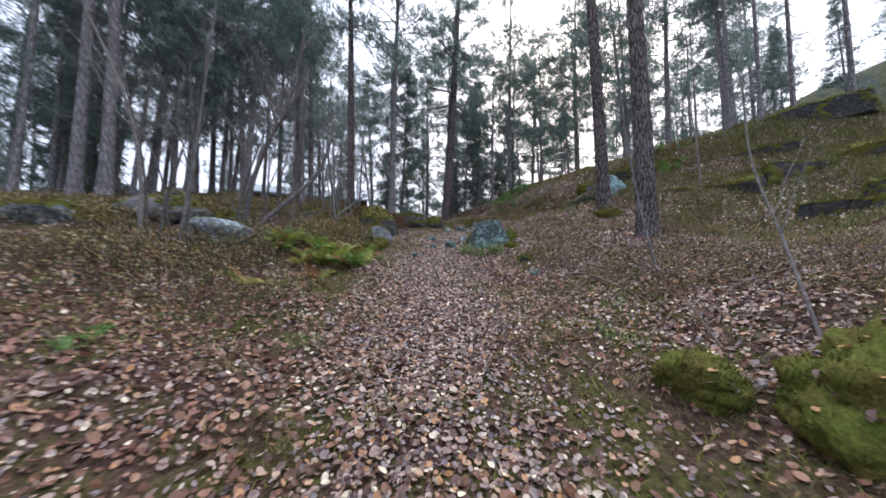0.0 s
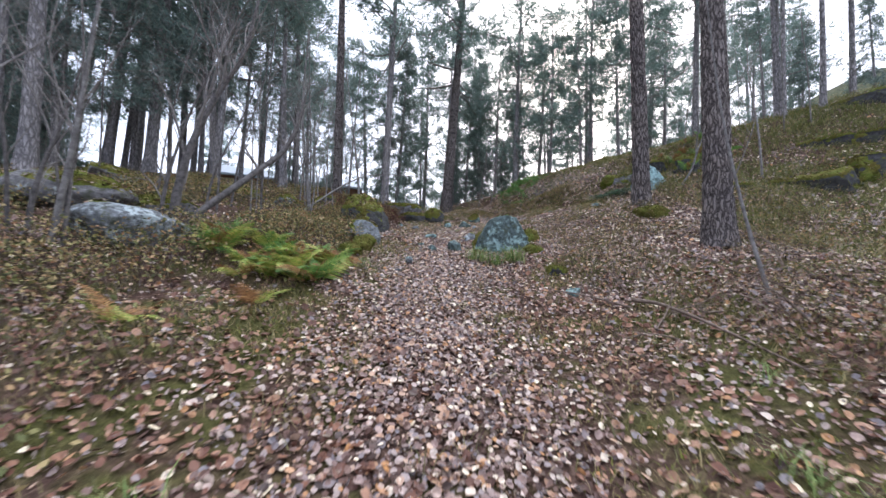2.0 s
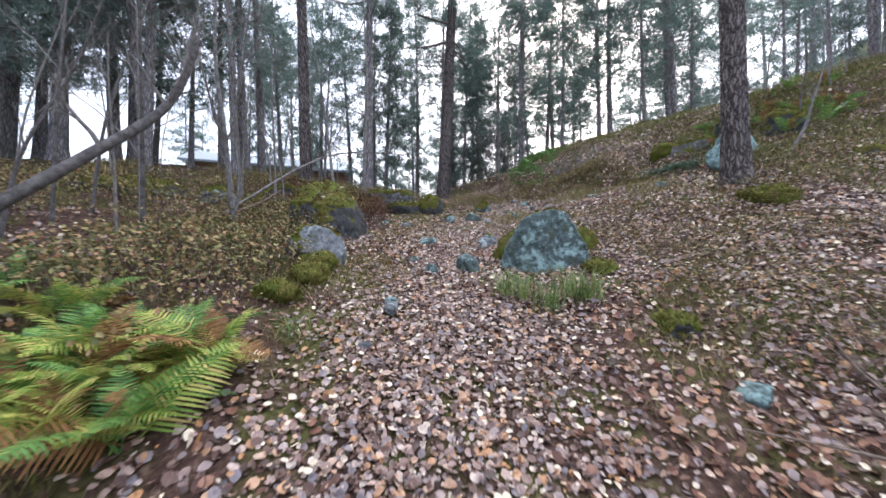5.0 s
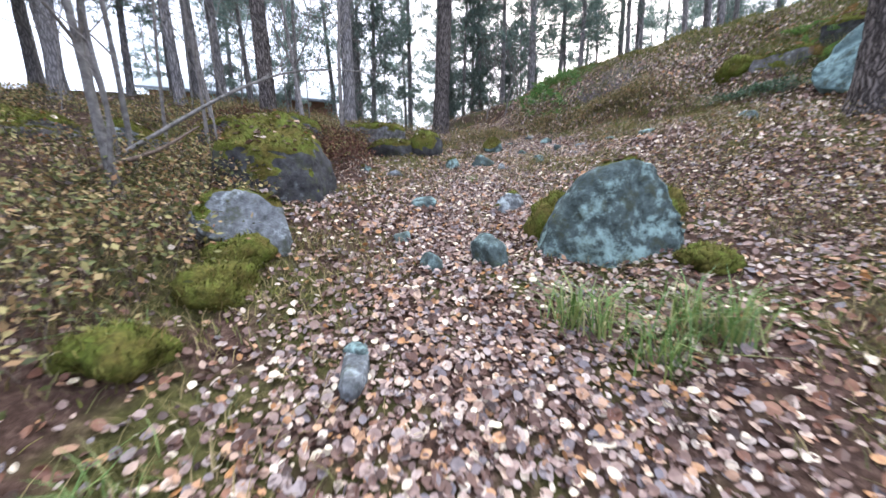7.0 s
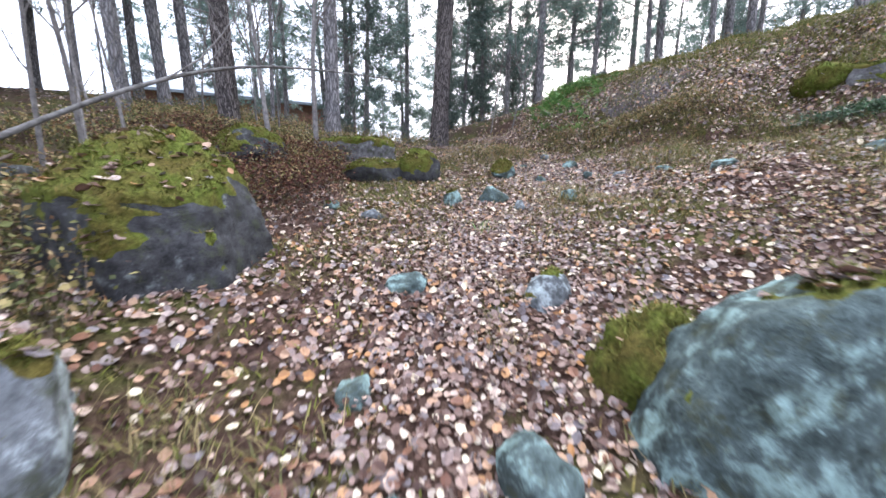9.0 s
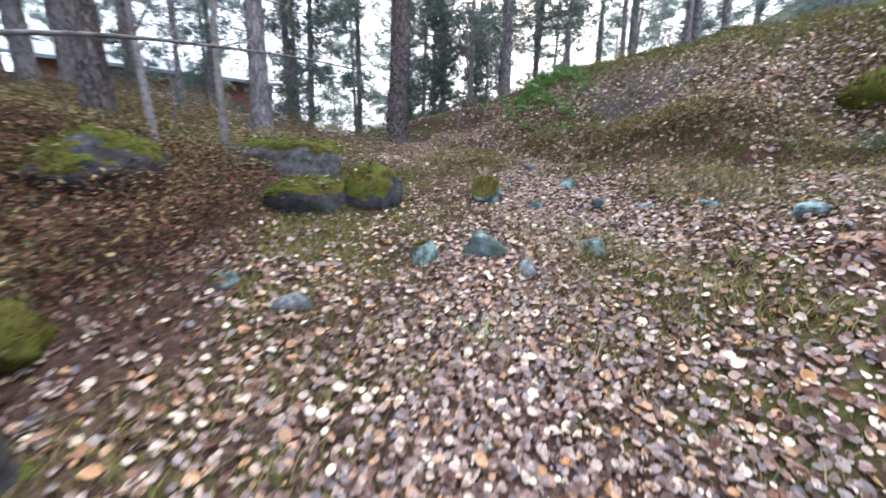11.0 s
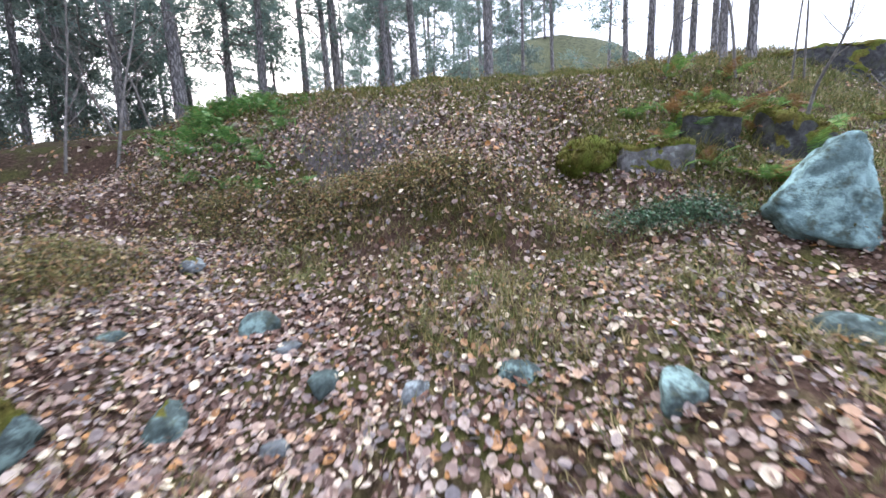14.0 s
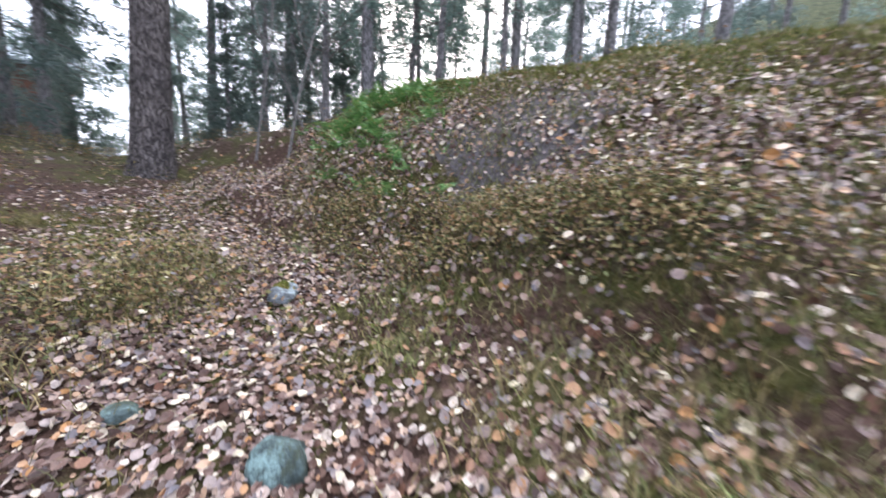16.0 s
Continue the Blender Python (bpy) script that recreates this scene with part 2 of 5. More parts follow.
M_ROCK_GREY = rock_mat("grey_granite", (0.055, 0.06, 0.06), (0.24, 0.25, 0.265), (0.37, 0.42, 0.42), 0.36, 0)
M_ROCK_DARK = rock_mat("dark_granite", (0.024, 0.023, 0.024), (0.092, 0.09, 0.094), (0.20, 0.225, 0.215), 0.14, 0.0)
M_ROCK_BED = rock_mat("bedrock", (0.07, 0.065, 0.065), (0.22, 0.21, 0.21), (0.30, 0.33, 0.31), 0.2, 0.0)
M_MOSS, mn, ml, mb = base_mat("moss", 0.95, 0.1)
mossy_col = mix(mn, ml, ramp(mn, ml, tex_noise(mn, ml, 5, 4), [(0.38, (0, 0, 0)), (0.62, (1, 1, 1))]), (0.14, 0.112, 0.033), (0.125, 0.15, 0.03))
ml.new(mix(mn, ml, 0.9, mossy_col, ramp(mn, ml, tex_noise(mn, ml, 45, 5, 0.7), [(0.3, (0.25, 0.25, 0.25)), (0.7, (1.3, 1.3, 1.2))]), "MULTIPLY"), mb.inputs["Base Color"])
bump(mn, ml, mb, tex_noise(mn, ml, 80, 4, 0.7), 0.9, 0.02)
M_MOSS_TUFT = island_mat("moss_shoot", [(0.0, (0.035, 0.032, 0.010)), (0.5, (0.125, 0.135, 0.030)), (0.85, (0.22, 0.225, 0.055)), (1.0, (0.26, 0.18, 0.07))], 0.9, 0.1, 15, 0.15)


# ---- tools for shapes ----
def lattice(ix, iy, iz):
    k = (ix * 374761393 + iy * 668265263 + iz * 1274126177) & 0x7FFFFFFF
    k = ((k ^ (k >> 13)) * 1103515245 + 12345) & 0x7FFFFFFF
    return ((k ^ (k >> 16)) & 0xFFFF) / 65535.0


def vnoise(p):
    """Smooth noise, 0 to 1, at the points p (n, 3)."""
    i = np.floor(p).astype(np.int64)
    f = p - i
    f = f * f * (3 - 2 * f)
    out = 0
    for dx in (0, 1):
        for dy in (0, 1):
            for dz in (0, 1):
                w = (f[:, 0] if dx else 1 - f[:, 0]) * (f[:, 1] if dy else 1 - f[:, 1]) * (f[:, 2] if dz else 1 - f[:, 2])
                out = out + w * lattice(i[:, 0] + dx, i[:, 1] + dy, i[:, 2] + dz)
    return out


def fbm(p, octaves=4):
    out, a, tot = 0, 1.0, 0
    for _ in range(octaves):
        out, tot = out + a * vnoise(p), tot + a
        p, a = p * 2.03 + 17.3, a * 0.5
    return out / tot


def mesh_np(name, verts, faces, smooth=True):
    me = bpy.data.meshes.new(name)
    faces = np.asarray(faces, np.int32)
    me.vertices.add(len(verts))
    me.vertices.foreach_set("co", np.asarray(verts, np.float32).ravel())
    me.loops.add(faces.size)
    me.loops.foreach_set("vertex_index", faces.ravel())
    me.polygons.add(len(faces))
    me.polygons.foreach_set("loop_start", np.arange(0, faces.size, faces.shape[1], dtype=np.int32))
    me.update(calc_edges=True)
    me.polygons.foreach_set("use_smooth", np.full(len(faces), smooth))
    return me


def part(name, me, material, parent=None, label=""):
    me.materials.clear()
    me.materials.append(material)
    ob = new(name, me)
    if parent is not None:
        ob.parent = parent
    return tagged(ob, label)


def joined(pieces):
    """One pair of verts and faces out of several, all of triangles or all of quads."""
    vs, fs, k = [], [], 0
    for v, f in pieces:
        vs.append(v)
        fs.append(np.asarray(f) + k)
        k += len(v)
    return np.concatenate(vs), np.concatenate(fs)


def tube(points, radii, sides=8):
    points = np.asarray(points, float)
    radii = np.broadcast_to(np.asarray(radii, float), (len(points),))
    way = np.gradient(points, axis=0)
    way /= np.linalg.norm(way, axis=1, keepdims=True) + 1e-9
    ref = np.array([0.93, 0.31, 0.2]) if abs(way[0] @ np.array([0.93, 0.31, 0.2])) < 0.85 else np.array([0.1, 0.2, 0.97])
    u = np.cross(way, ref)
    u /= np.linalg.norm(u, axis=1, keepdims=True) + 1e-9
    w = np.cross(way, u)
    a = np.linspace(0, 2 * math.pi, sides, endpoint=False)
    ring = u[:, None] * np.cos(a)[None, :, None] + w[:, None] * np.sin(a)[None, :, None]
    v = (points[:, None] + ring * radii[:, None, None]).reshape(-1, 3)
    i, j = np.meshgrid(np.arange(len(points) - 1), np.arange(sides), indexing="ij")
    k = (j + 1) % sides
    f = np.stack([i * sides + j, (i + 1) * sides + j, (i + 1) * sides + k, i * sides + k], -1).reshape(-1, 4)
    return v, f


def smooth_line(points, n):
    """A rounded line through a few points (Catmull-Rom)."""
    p = np.asarray(points, float)
    p = np.vstack([2 * p[0] - p[1], p, 2 * p[-1] - p[-2]])
    t = np.linspace(0, len(p) - 3 - 1e-6, n)
    i, f = t.astype(int), (t % 1)[:, None]
    a, b, c, d = p[i], p[i + 1], p[i + 2], p[i + 3]
    return 0.5 * (2 * b + (c - a) * f + (2 * a - 5 * b + 4 * c - d) * f**2 + (3 * b - a - 3 * c + d) * f**3)


def scatter(template, faces, places, normals, sizes, rng, tilt=0.35):
    """Copies of a small template, each turned at random about the surface's normal and tilted a little."""
    n = len(places)
    nor = normals + rng.normal(0, tilt, (n, 3))
    nor /= np.linalg.norm(nor, axis=1, keepdims=True)
    spin = rng.normal(0, 1, (n, 3))
    u = np.cross(nor, spin)
    u /= np.linalg.norm(u, axis=1, keepdims=True) + 1e-9
    w = np.cross(nor, u)
    t = template[None] * sizes[:, None, None]
    t = t * np.stack([np.ones(n), rng.uniform(0.84, 1.08, n), rng.uniform(-0.8, 2.0, n)], 1)[:, None]
    v = places[:, None] + t[..., :1] * u[:, None] + t[..., 1:2] * w[:, None] + t[..., 2:] * nor[:, None]
    f = faces[None] + (np.arange(n) * len(template))[:, None, None]
    return v.reshape(-1, 3), f.reshape(-1, faces.shape[1])


def blades(roots, length, width, lean, rng, droop=0.5, up=None):
    """Bent blades of grass, two quads and a tip each, as quads."""
    n = len(roots)
    az = rng.uniform(0, 2 * math.pi, n)
    out = np.stack([np.cos(az), np.sin(az), np.zeros(n)], 1)
    side = np.stack([-np.sin(az), np.cos(az), np.zeros(n)], 1)
    ln = length * rng.uniform(0.5, 1.2, n)[:, None]
    tilt = (lean * rng.uniform(0.2, 1.4, n))[:, None]
    z = np.array([0, 0, 1.0])
    p1 = roots + ln * 0.5 * (z + out * tilt)
    p2 = p1 + ln * 0.5 * (z * (1 - droop) + out * (tilt + droop))
    wd = width * rng.uniform(0.6, 1.2, n)[:, None]
    v = np.stack([roots - side * wd, roots + side * wd, p1 + side * wd * 0.8, p1 - side * wd * 0.8, p2 + side * wd * 0.15, p2 - side * wd * 0.15], 1)
    f = np.array([[0, 1, 2, 3], [3, 2, 4, 5]])[None] + (np.arange(n) * 6)[:, None, None]
    return v.reshape(-1, 3), f.reshape(-1, 4)


# ---- the ground ----
def soft_ramp(v, w):
    return np.where(v / w > 30, v, w * np.log1p(np.exp(np.clip(v / w, -40, 40))))


def step(v):
    return 1 / (1 + np.exp(-np.clip(v, -40, 40)))


# swells and hollows: x, y, radius, height
SWELLS = [(6.5, 6.5, 1.5, -0.52), (2.0, 5.5, 1.5, -0.25), (2.5, 11.0, 0.9, 0.27), (8.5, 11.5, 0.9, 0.3), (2.5, 16.0, 0.9, -0.16), (-3.0, 7.5, 0.9, 0.18), (0.0, 15.5, 0.9, 0.15), (-4.0, 4.0, 1.5, -0.15), (7.5, 6.5, 1.5, -0.19), (4.5, 16.5, 0.9, 0.12), (5.5, 10.5, 0.9, 0.15), (-5.0, 9.5, 1.5, 0.13), (4.3, 13.7, 0.45, 0.3), (4.6, 12.6, 0.5, -0.2), (1.15, 15.6, 0.45, 0.12), (12.5, 10.8, 2.0, 1.2), (3.5, 18.4, 0.8, 0.25), (5.1, 13.2, 0.5, -0.2), (4.75, 11.2, 0.5, -0.16), (-17.0, 42.0, 7.0, 2.4)]


HILL = 24.0


def ground_z(x, y, rough=True):
    x, y = np.asarray(x, float), np.asarray(y, float)
    z = -0.207 + 0.253 * y - 0.019 * soft_ramp(y - 13.5, 1.0) - 0.30 * soft_ramp(y - 22, 1.5)
    late = step((y - 11) / 1.2)
    z = z + 0.274 * soft_ramp(x - 1.4, 0.7) + (0.196 * soft_ramp(x - 2.6, 0.4) - 0.019 * soft_ramp(x - 4.6, 0.5)) * late
    z = z + 0.2 * soft_ramp(-x - 1.2, 0.7) - 0.068 * soft_ramp(-x - 4.5, 0.7) - 0.12 * soft_ramp(-x - 12, 1.5)
    # the bank along the upper path and its rounded top
    d = (x - 4.7) * 0.89 + (y - 12.3) * 0.455 + 0.22 * np.sin(x * 1.3 + y * 2.1) + 0.12 * np.sin(x * 3.1 - y * 3.7)
    g = step((y - 12.2) / 0.6)
    z = z + (0.34 * step((d - 0.55) / 0.13) + 0.319 * soft_ramp(d - 0.3, 0.3) - 0.60 * soft_ramp(d - 2.0, 0.5)) * g
    z = z + 0.24 * (step((d + 0.28) / 0.05) - step((d + 0.28) / 0.5)) * g
    z = z - 0.30 * soft_ramp(x - 11, 1.2)
    for a, b, r, k in SWELLS:
        z = z + k * np.exp(-((x - a) ** 2 + (y - b) ** 2) / (2 * r * r))
    z = z - 0.11 * soft_ramp(y - 26, 2.0) - 0.09 * soft_ramp(-x - 13, 2.0)
    # a broad bare hill beyond the crest
    z = z + HILL * np.exp(-(((x - 56) ** 2 + (y - 44) ** 2) / 29.0**2) ** 2)
    z = np.where(y < -2, z - 0.06 * (y + 2), z)
    if rough:
        sh = np.shape(x)
        p = np.stack([x.ravel(), y.ravel(), np.zeros(x.size)], 1)
        off = np.clip(np.abs(x.ravel() + 0.1) / 2.0, 0.35, 1.0)
        n = ((fbm(p * 0.9, 3) - 0.5) * 0.26 * off + (fbm(p * 3.2 + 9, 3) - 0.5) * 0.15 * off).reshape(sh)
        z = z + n
    return z


def ground_points(x, y):
    return np.stack([x, y, ground_z(x, y)], -1)


def ground_normals(x, y, e=0.06):
    nx = -(ground_z(x + e, y) - ground_z(x - e, y)) / (2 * e)
    ny = -(ground_z(x, y + e) - ground_z(x, y - e)) / (2 * e)
    n = np.stack([nx, ny, np.ones_like(nx)], -1)
    return n / np.linalg.norm(n, axis=-1, keepdims=True)


def axis_steps(lo, hi, fine, far):
    core = np.arange(lo, hi + fine / 2, fine)
    out = []
    s, v = fine, 0.0
    while v < far:
        s *= 1.17
        v += s
        out.append(v)
    out = np.array(out)
    return np.concatenate([lo - out[::-1], core, hi + out])


gx, gy = axis_steps(-6.5, 9.0, 0.075, 900), axis_steps(-1.0, 19.0, 0.075, 900)
GX, GY = np.meshgrid(gx, gy, indexing="ij")
GZ = ground_z(GX, GY)
gv = np.stack([GX, GY, GZ], -1).reshape(-1, 3)
ia, ja = np.meshgrid(np.arange(len(gx) - 1), np.arange(len(gy) - 1), indexing="ij")
q = ia * len(gy) + ja
gf = np.stack([q, q + len(gy), q + len(gy) + 1, q + 1], -1).reshape(-1, 4)
ground = part("ground", mesh_np("ground", gv, gf), M_GROUND)
tagged(ground, "sloping forest floor of brown leaf litter and olive moss", "ground", kind="structure")


# ---- rocks ----
def rock_shape(size, seed, facets=9, subdiv=4, rough=0.05, peak=0.0, boxy=1.0):
    """A boulder about the origin: a ball cut by planes, then weathered."""
    rng = np.random.default_rng(seed)
    bm = bmesh.new()
    bmesh.ops.create_icosphere(bm, subdivisions=subdiv, radius=1.0)
    v = np.array([p.co[:] for p in bm.verts])
    f = np.array([[p.index for p in q.verts] for q in bm.faces])
    bm.free()
    if boxy < 1:
        v = np.sign(v) * np.abs(v) ** boxy
    for _ in range(facets):
        n = rng.normal(0, 1, 3)
        n /= np.linalg.norm(n)
        d = rng.uniform(0.55, 0.85) * (1.0 if boxy == 1 else 1.18)
        over = np.maximum(v @ n - d, 0)
        v = v - over[:, None] * n * 0.98
    if peak:
        s = 1 - peak * np.clip((v[:, 2] + 0.4) / 1.3, 0, 1)
        v[:, 0] *= s
        v[:, 1] *= s
    v = v * (1 + (fbm(v * 1.6 + seed * 3.1, 3) - 0.5)[:, None] * (0.8 if facets == 3 else 0.26))
    v = v * (1 + (fbm(v * 6.0 + seed, 3) - 0.5)[:, None] * rough * 2.5)
    return v * np.asarray(size) / 2, f


def hull_shape(corners, seed, edge=0.07, fine=0.055):
    """A split block: the hull of a few corners, its edges worn round and its faces weathered."""
    bm = bmesh.new()
    for c in corners:
        bm.verts.new(c)
    got = bmesh.ops.convex_hull(bm, input=bm.verts[:])
    loose = [g for g in got["geom_interior"] + got["geom_unused"] if isinstance(g, bmesh.types.BMVert)]
    bmesh.ops.delete(bm, geom=list(set(loose)), context="VERTS")
    bmesh.ops.dissolve_limit(bm, angle_limit=0.12, verts=bm.verts[:], edges=bm.edges[:])
    bmesh.ops.bevel(bm, geom=bm.edges[:], offset=edge, segments=2, profile=0.6, affect="EDGES", clamp_overlap=True)
    bmesh.ops.triangulate(bm, faces=bm.faces[:])
    for _ in range(4):
        bmesh.ops.subdivide_edges(bm, edges=[e for e in bm.edges if e.calc_length() > fine], cuts=1)
        bmesh.ops.triangulate(bm, faces=bm.faces[:])
    bmesh.ops.smooth_vert(bm, verts=bm.verts[:], factor=0.5, use_axis_x=True, use_axis_y=True, use_axis_z=True)
    bm.normal_update()
    bm.verts.index_update()
    v, n = np.array([p.co[:] for p in bm.verts]), np.array([p.normal[:] for p in bm.verts])
    f = np.array([[p.index for p in q.verts] for q in bm.faces])
    bm.free()
    push = (fbm(v * 2.6 + seed * 3.1, 3) - 0.5) * 0.15 + (fbm(v * 9.0 + seed, 3) - 0.5) * 0.055 - np.clip(0.09 - np.abs(fbm(v * 3.7 + seed * 1.7, 3) - 0.5), 0, 1) * 0.25
    return v + n * push[:, None], f


def ledge_corners(w, d, h, seed):
    """A low block of bedrock with a broken front along -y and an overhanging lip."""
    rng = np.random.default_rng(seed)
    j = lambda k: rng.uniform(-k, k)
    out = []
    for x in (-0.5, -0.18, 0.2, 0.5):
        out += [(x * w + j(0.08) * w, -0.42 * d + j(0.1) * d, -0.3), (x * w * 0.95 + j(0.08) * w, -0.5 * d + j(0.12) * d, h * (0.72 + j(0.22))), (x * w * 0.8, 0.1 * d + j(0.15) * d, h * (1.0 + j(0.18)))]
    return out + [(-0.45 * w, 0.5 * d, -0.3), (0.45 * w, 0.5 * d, -0.3), (-0.3 * w, 0.5 * d, h * 0.8), (0.3 * w, 0.45 * d, h * 0.9)]


ROCK_TOPS = []


def rock(name, label, x, y, size, material, seed, turn=0.0, sink=0.3, tip=(0, 0), facets=9, peak=0.0, moss=0.0, group="", lift=0.0, boxy=1.0, corners=None):
    """moss: how much of its top a moss cushion covers, 0 to 1."""
    v, f = rock_shape(size, seed, facets, (5 if max(size) > 0.95 and moss else 4) if max(size) > 0.3 else 3, peak=peak, boxy=boxy, rough=0.13 if facets == 3 else 0.05)
    z = float(ground_z(np.array([x]), np.array([y]))[0]) + size[2] * (0.5 - sink) + lift
    if corners is not None:
        v, f = hull_shape(corners, seed)
        z = float(ground_z(np.array([x]), np.array([y]))[0]) + lift
    m = pose(x, y, z, tip[0], tip[1], turn)
    top = new(name)
    top.matrix_world = m
    part("stone", mesh_np("stone", v, f), material, top)
    if moss:
        r = np.array(m.to_3x3())
        fn = np.cross(v[f[:, 1]] - v[f[:, 0]], v[f[:, 2]] - v[f[:, 0]])
        vn = np.zeros_like(v)
        for k in range(3):
            np.add.at(vn, f[:, k], fn)
        vn /= np.linalg.norm(vn, axis=1, keepdims=True) + 1e-12
        up = (vn @ r.T)[:, 2] + (fbm(v * 4 / max(size) ** 0.5 + seed, 4) - 0.5) * 1.7
        over = up - (1.05 - moss * (1.0 if moss < 0.9 else 3.0))
        keep = (over[f] > -0.35).all(1)
        if keep.any():
            used, inv = np.unique(f[keep], return_inverse=True)
            nf = inv.reshape(-1, 3)
            thick = np.clip(over[used] * 0.06, -0.03, 0.024) + (fbm(v[used] * 22, 3) - 0.5) * 0.02
            nv = v[used] + vn[used] * thick[:, None]
            tagged(part("moss", mesh_np("moss", nv, nf), M_MOSS, top, "thick green moss cushion"), kind="stuff")
            rng = np.random.default_rng(seed + 5)
            n = int(min(5200, 5200 * size[0] * size[1] + 150))
            pick = rng.integers(0, len(nf), n)
            pick = pick[(over[used][nf[pick]] > 0.02).all(1)]
            w = rng.dirichlet((1, 1, 1), len(pick))
            root = (nv[nf[pick]] * w[..., None]).sum(1)
            if len(root):
                bv, bf = blades(root - 0.004, 0.05 if facets == 3 else 0.036, 0.0036, 0.9, rng)
                tagged(part("moss_fuzz", mesh_np("moss_fuzz", bv, bf), M_MOSS_TUFT, top), kind="stuff")
            if max(size) > 0.6 and len(root):
                some = root[rng.integers(0, len(root), int(70 * size[0] * size[1]) + 4)]
                ROCK_TOPS.append(some @ r.T + np.array(m.translation) + [0, 0, 0.012])
    return tagged(top, label, "rock", group)


rock("boulder", "angular granite boulder with blue-green lichen beside the path", 1.12, 9.0, (1.2, 0.85, 0.8), M_ROCK_TEAL, 4, 0, moss=0.12, corners=[(-0.6, -0.12, -0.25), (-0.1, -0.36, -0.25), (0.6, -0.22, -0.25), (0.66, 0.4, -0.25), (-0.5, 0.42, -0.25), (-0.58, -0.1, 0.14), (0.0, -0.16, 0.70), (0.30, -0.10, 0.68), (-0.34, -0.14, 0.52), (0.1, 0.25, 0.64), (-0.25, 0.25, 0.5), (0.38, 0.2, 0.46), (0.57, -0.14, 0.08)])
rock("moss_mound", "yellow-green moss hummock against the side of a boulder", 0.82, 9.36, (0.45, 0.55, 0.62), M_ROCK_DARK, 25, 20, 0.42, (0, 0), 3, 0.3, 0.95)
rock("moss_mound", "low brownish moss hummock behind a boulder", 1.72, 9.42, (0.6, 0.5, 0.5), M_ROCK_DARK, 26, 50, 0.5, (0, 0), 3, 0.2, 0.95)
rock("moss_mound", "low hummock of green moss with fallen leaves", -1.62, 7.72, (0.42, 0.36, 0.24), M_ROCK_DARK, 27, 10, 0.5, (0, 0), 3, 0.1, 0.95)
rock("moss_mound", "low hummock of green moss with fallen leaves", 1.62, 8.62, (0.4, 0.32, 0.2), M_ROCK_DARK, 28, 10, 0.5, (0, 0), 3, 0.1, 0.95)
rock("boulder", "large dark boulder capped with green moss and leaves", -1.97, 10.25, (1.42, 1.5, 1.1), M_ROCK_DARK, 11, 0, moss=0.62, corners=[(-0.5, -0.4, -0.3), (0.1, -0.52, -0.3), (0.56, -0.2, -0.3), (0.62, 0.5, -0.3), (-0.5, 0.75, -0.3), (-0.5, -0.36, 0.44), (0.02, -0.5, 0.40), (0.42, -0.2, 0.36), (-0.42, 0.15, 0.78), (-0.1, 0.45, 0.95), (0.28, 0.4, 0.7), (-0.42, 0.7, 0.8), (0.55, 0.3, 0.2)])
rock("boulder", "pale grey granite stone with a mossy foot", -1.72, 8.98, (0.82, 0.62, 0.58), M_ROCK_GREY, 23, 10, 0.36, (0, 5), 6, 0.3, 0.3, boxy=0.75)
rock("moss_mound", "bright green moss cushion at the foot of a stone", -1.62, 8.72, (0.42, 0.3, 0.26), M_ROCK_DARK, 24, 10, 0.5, (0, 5), 3, 0.1, 0.95)
rock("boulder", "tilted blue-grey lichen-covered slab of rock", 5.15, 11.0, (1.25, 0.62, 1.15), M_ROCK_PALE, 31, -49.6, corners=[(-0.40, 0.12, 0.33), (-0.28, 0.02, 0.05), (0.05, -0.18, -0.08), (0.26, -0.14, -0.15), (0.28, 0.0, 0.1), (0.06, 0.0, 0.84), (0.25, 0.05, 0.70), (0.1, 0.3, 0.72), (0.3, 0.6, 0.55), (0.5, 0.65, 0.25), (-0.3, 0.35, 0.2), (0.4, 0.6, -0.15), (-0.15, 0.35, -0.15)])
rock("boulder", "long grey rock bedded in leaves and moss", -4.05, 6.35, (1.35, 0.9, 0.62), M_ROCK_GREY, 41, 20, 0.35, (0, 10), 6, 0, 0.12)
rock("boulder", "flat mossy rock under bare trees", -6.0, 7.3, (2.0, 1.1, 0.75), M_ROCK_BED, 43, 10, 0.35, (0, 0), 6, 0, 0.5)
rock("moss_mound", "rounded boulder wholly grown over with dark moss", 2.6, 1.95, (1.3, 1.2, 0.85), M_ROCK_DARK, 51, 20, 0.5, (0, 0), 3, 0, 0.98)
rock("moss_mound", "low hummock of green moss with fallen leaves", 1.75, 2.55, (0.75, 0.6, 0.36), M_ROCK_DARK, 52, 60, 0.5, (0, 0), 3, 0, 0.98)
rock("boulder", "squat stone with a bright green moss top", -0.40, 13.72, (0.74, 0.62, 0.6), M_ROCK_DARK, 61, 20, 0.3, (0, 8), 6, 0.15, 0.89, boxy=0.78)
rock("boulder", "squat stone with a bright green moss top", -1.10, 13.52, (0.95, 0.7, 0.52), M_ROCK_DARK, 62, 10, 0.34, (4, -6), 6, 0.15, 0.89, boxy=0.78)
rock("boulder", "long low slab of mossy rock among undergrowth", -1.55, 14.95, (1.5, 0.8, 0.5), M_ROCK_BED, 63, 5, moss=0.8, lift=-0.06, corners=ledge_corners(1.4, 0.85, 0.42, 63))
rock("boulder", "low mossy rock among red dead bracken", -3.0, 13.3, (1.3, 0.9, 0.75), M_ROCK_DARK, 64, 30, 0.3, (0, 0), 6, 0, 0.7)
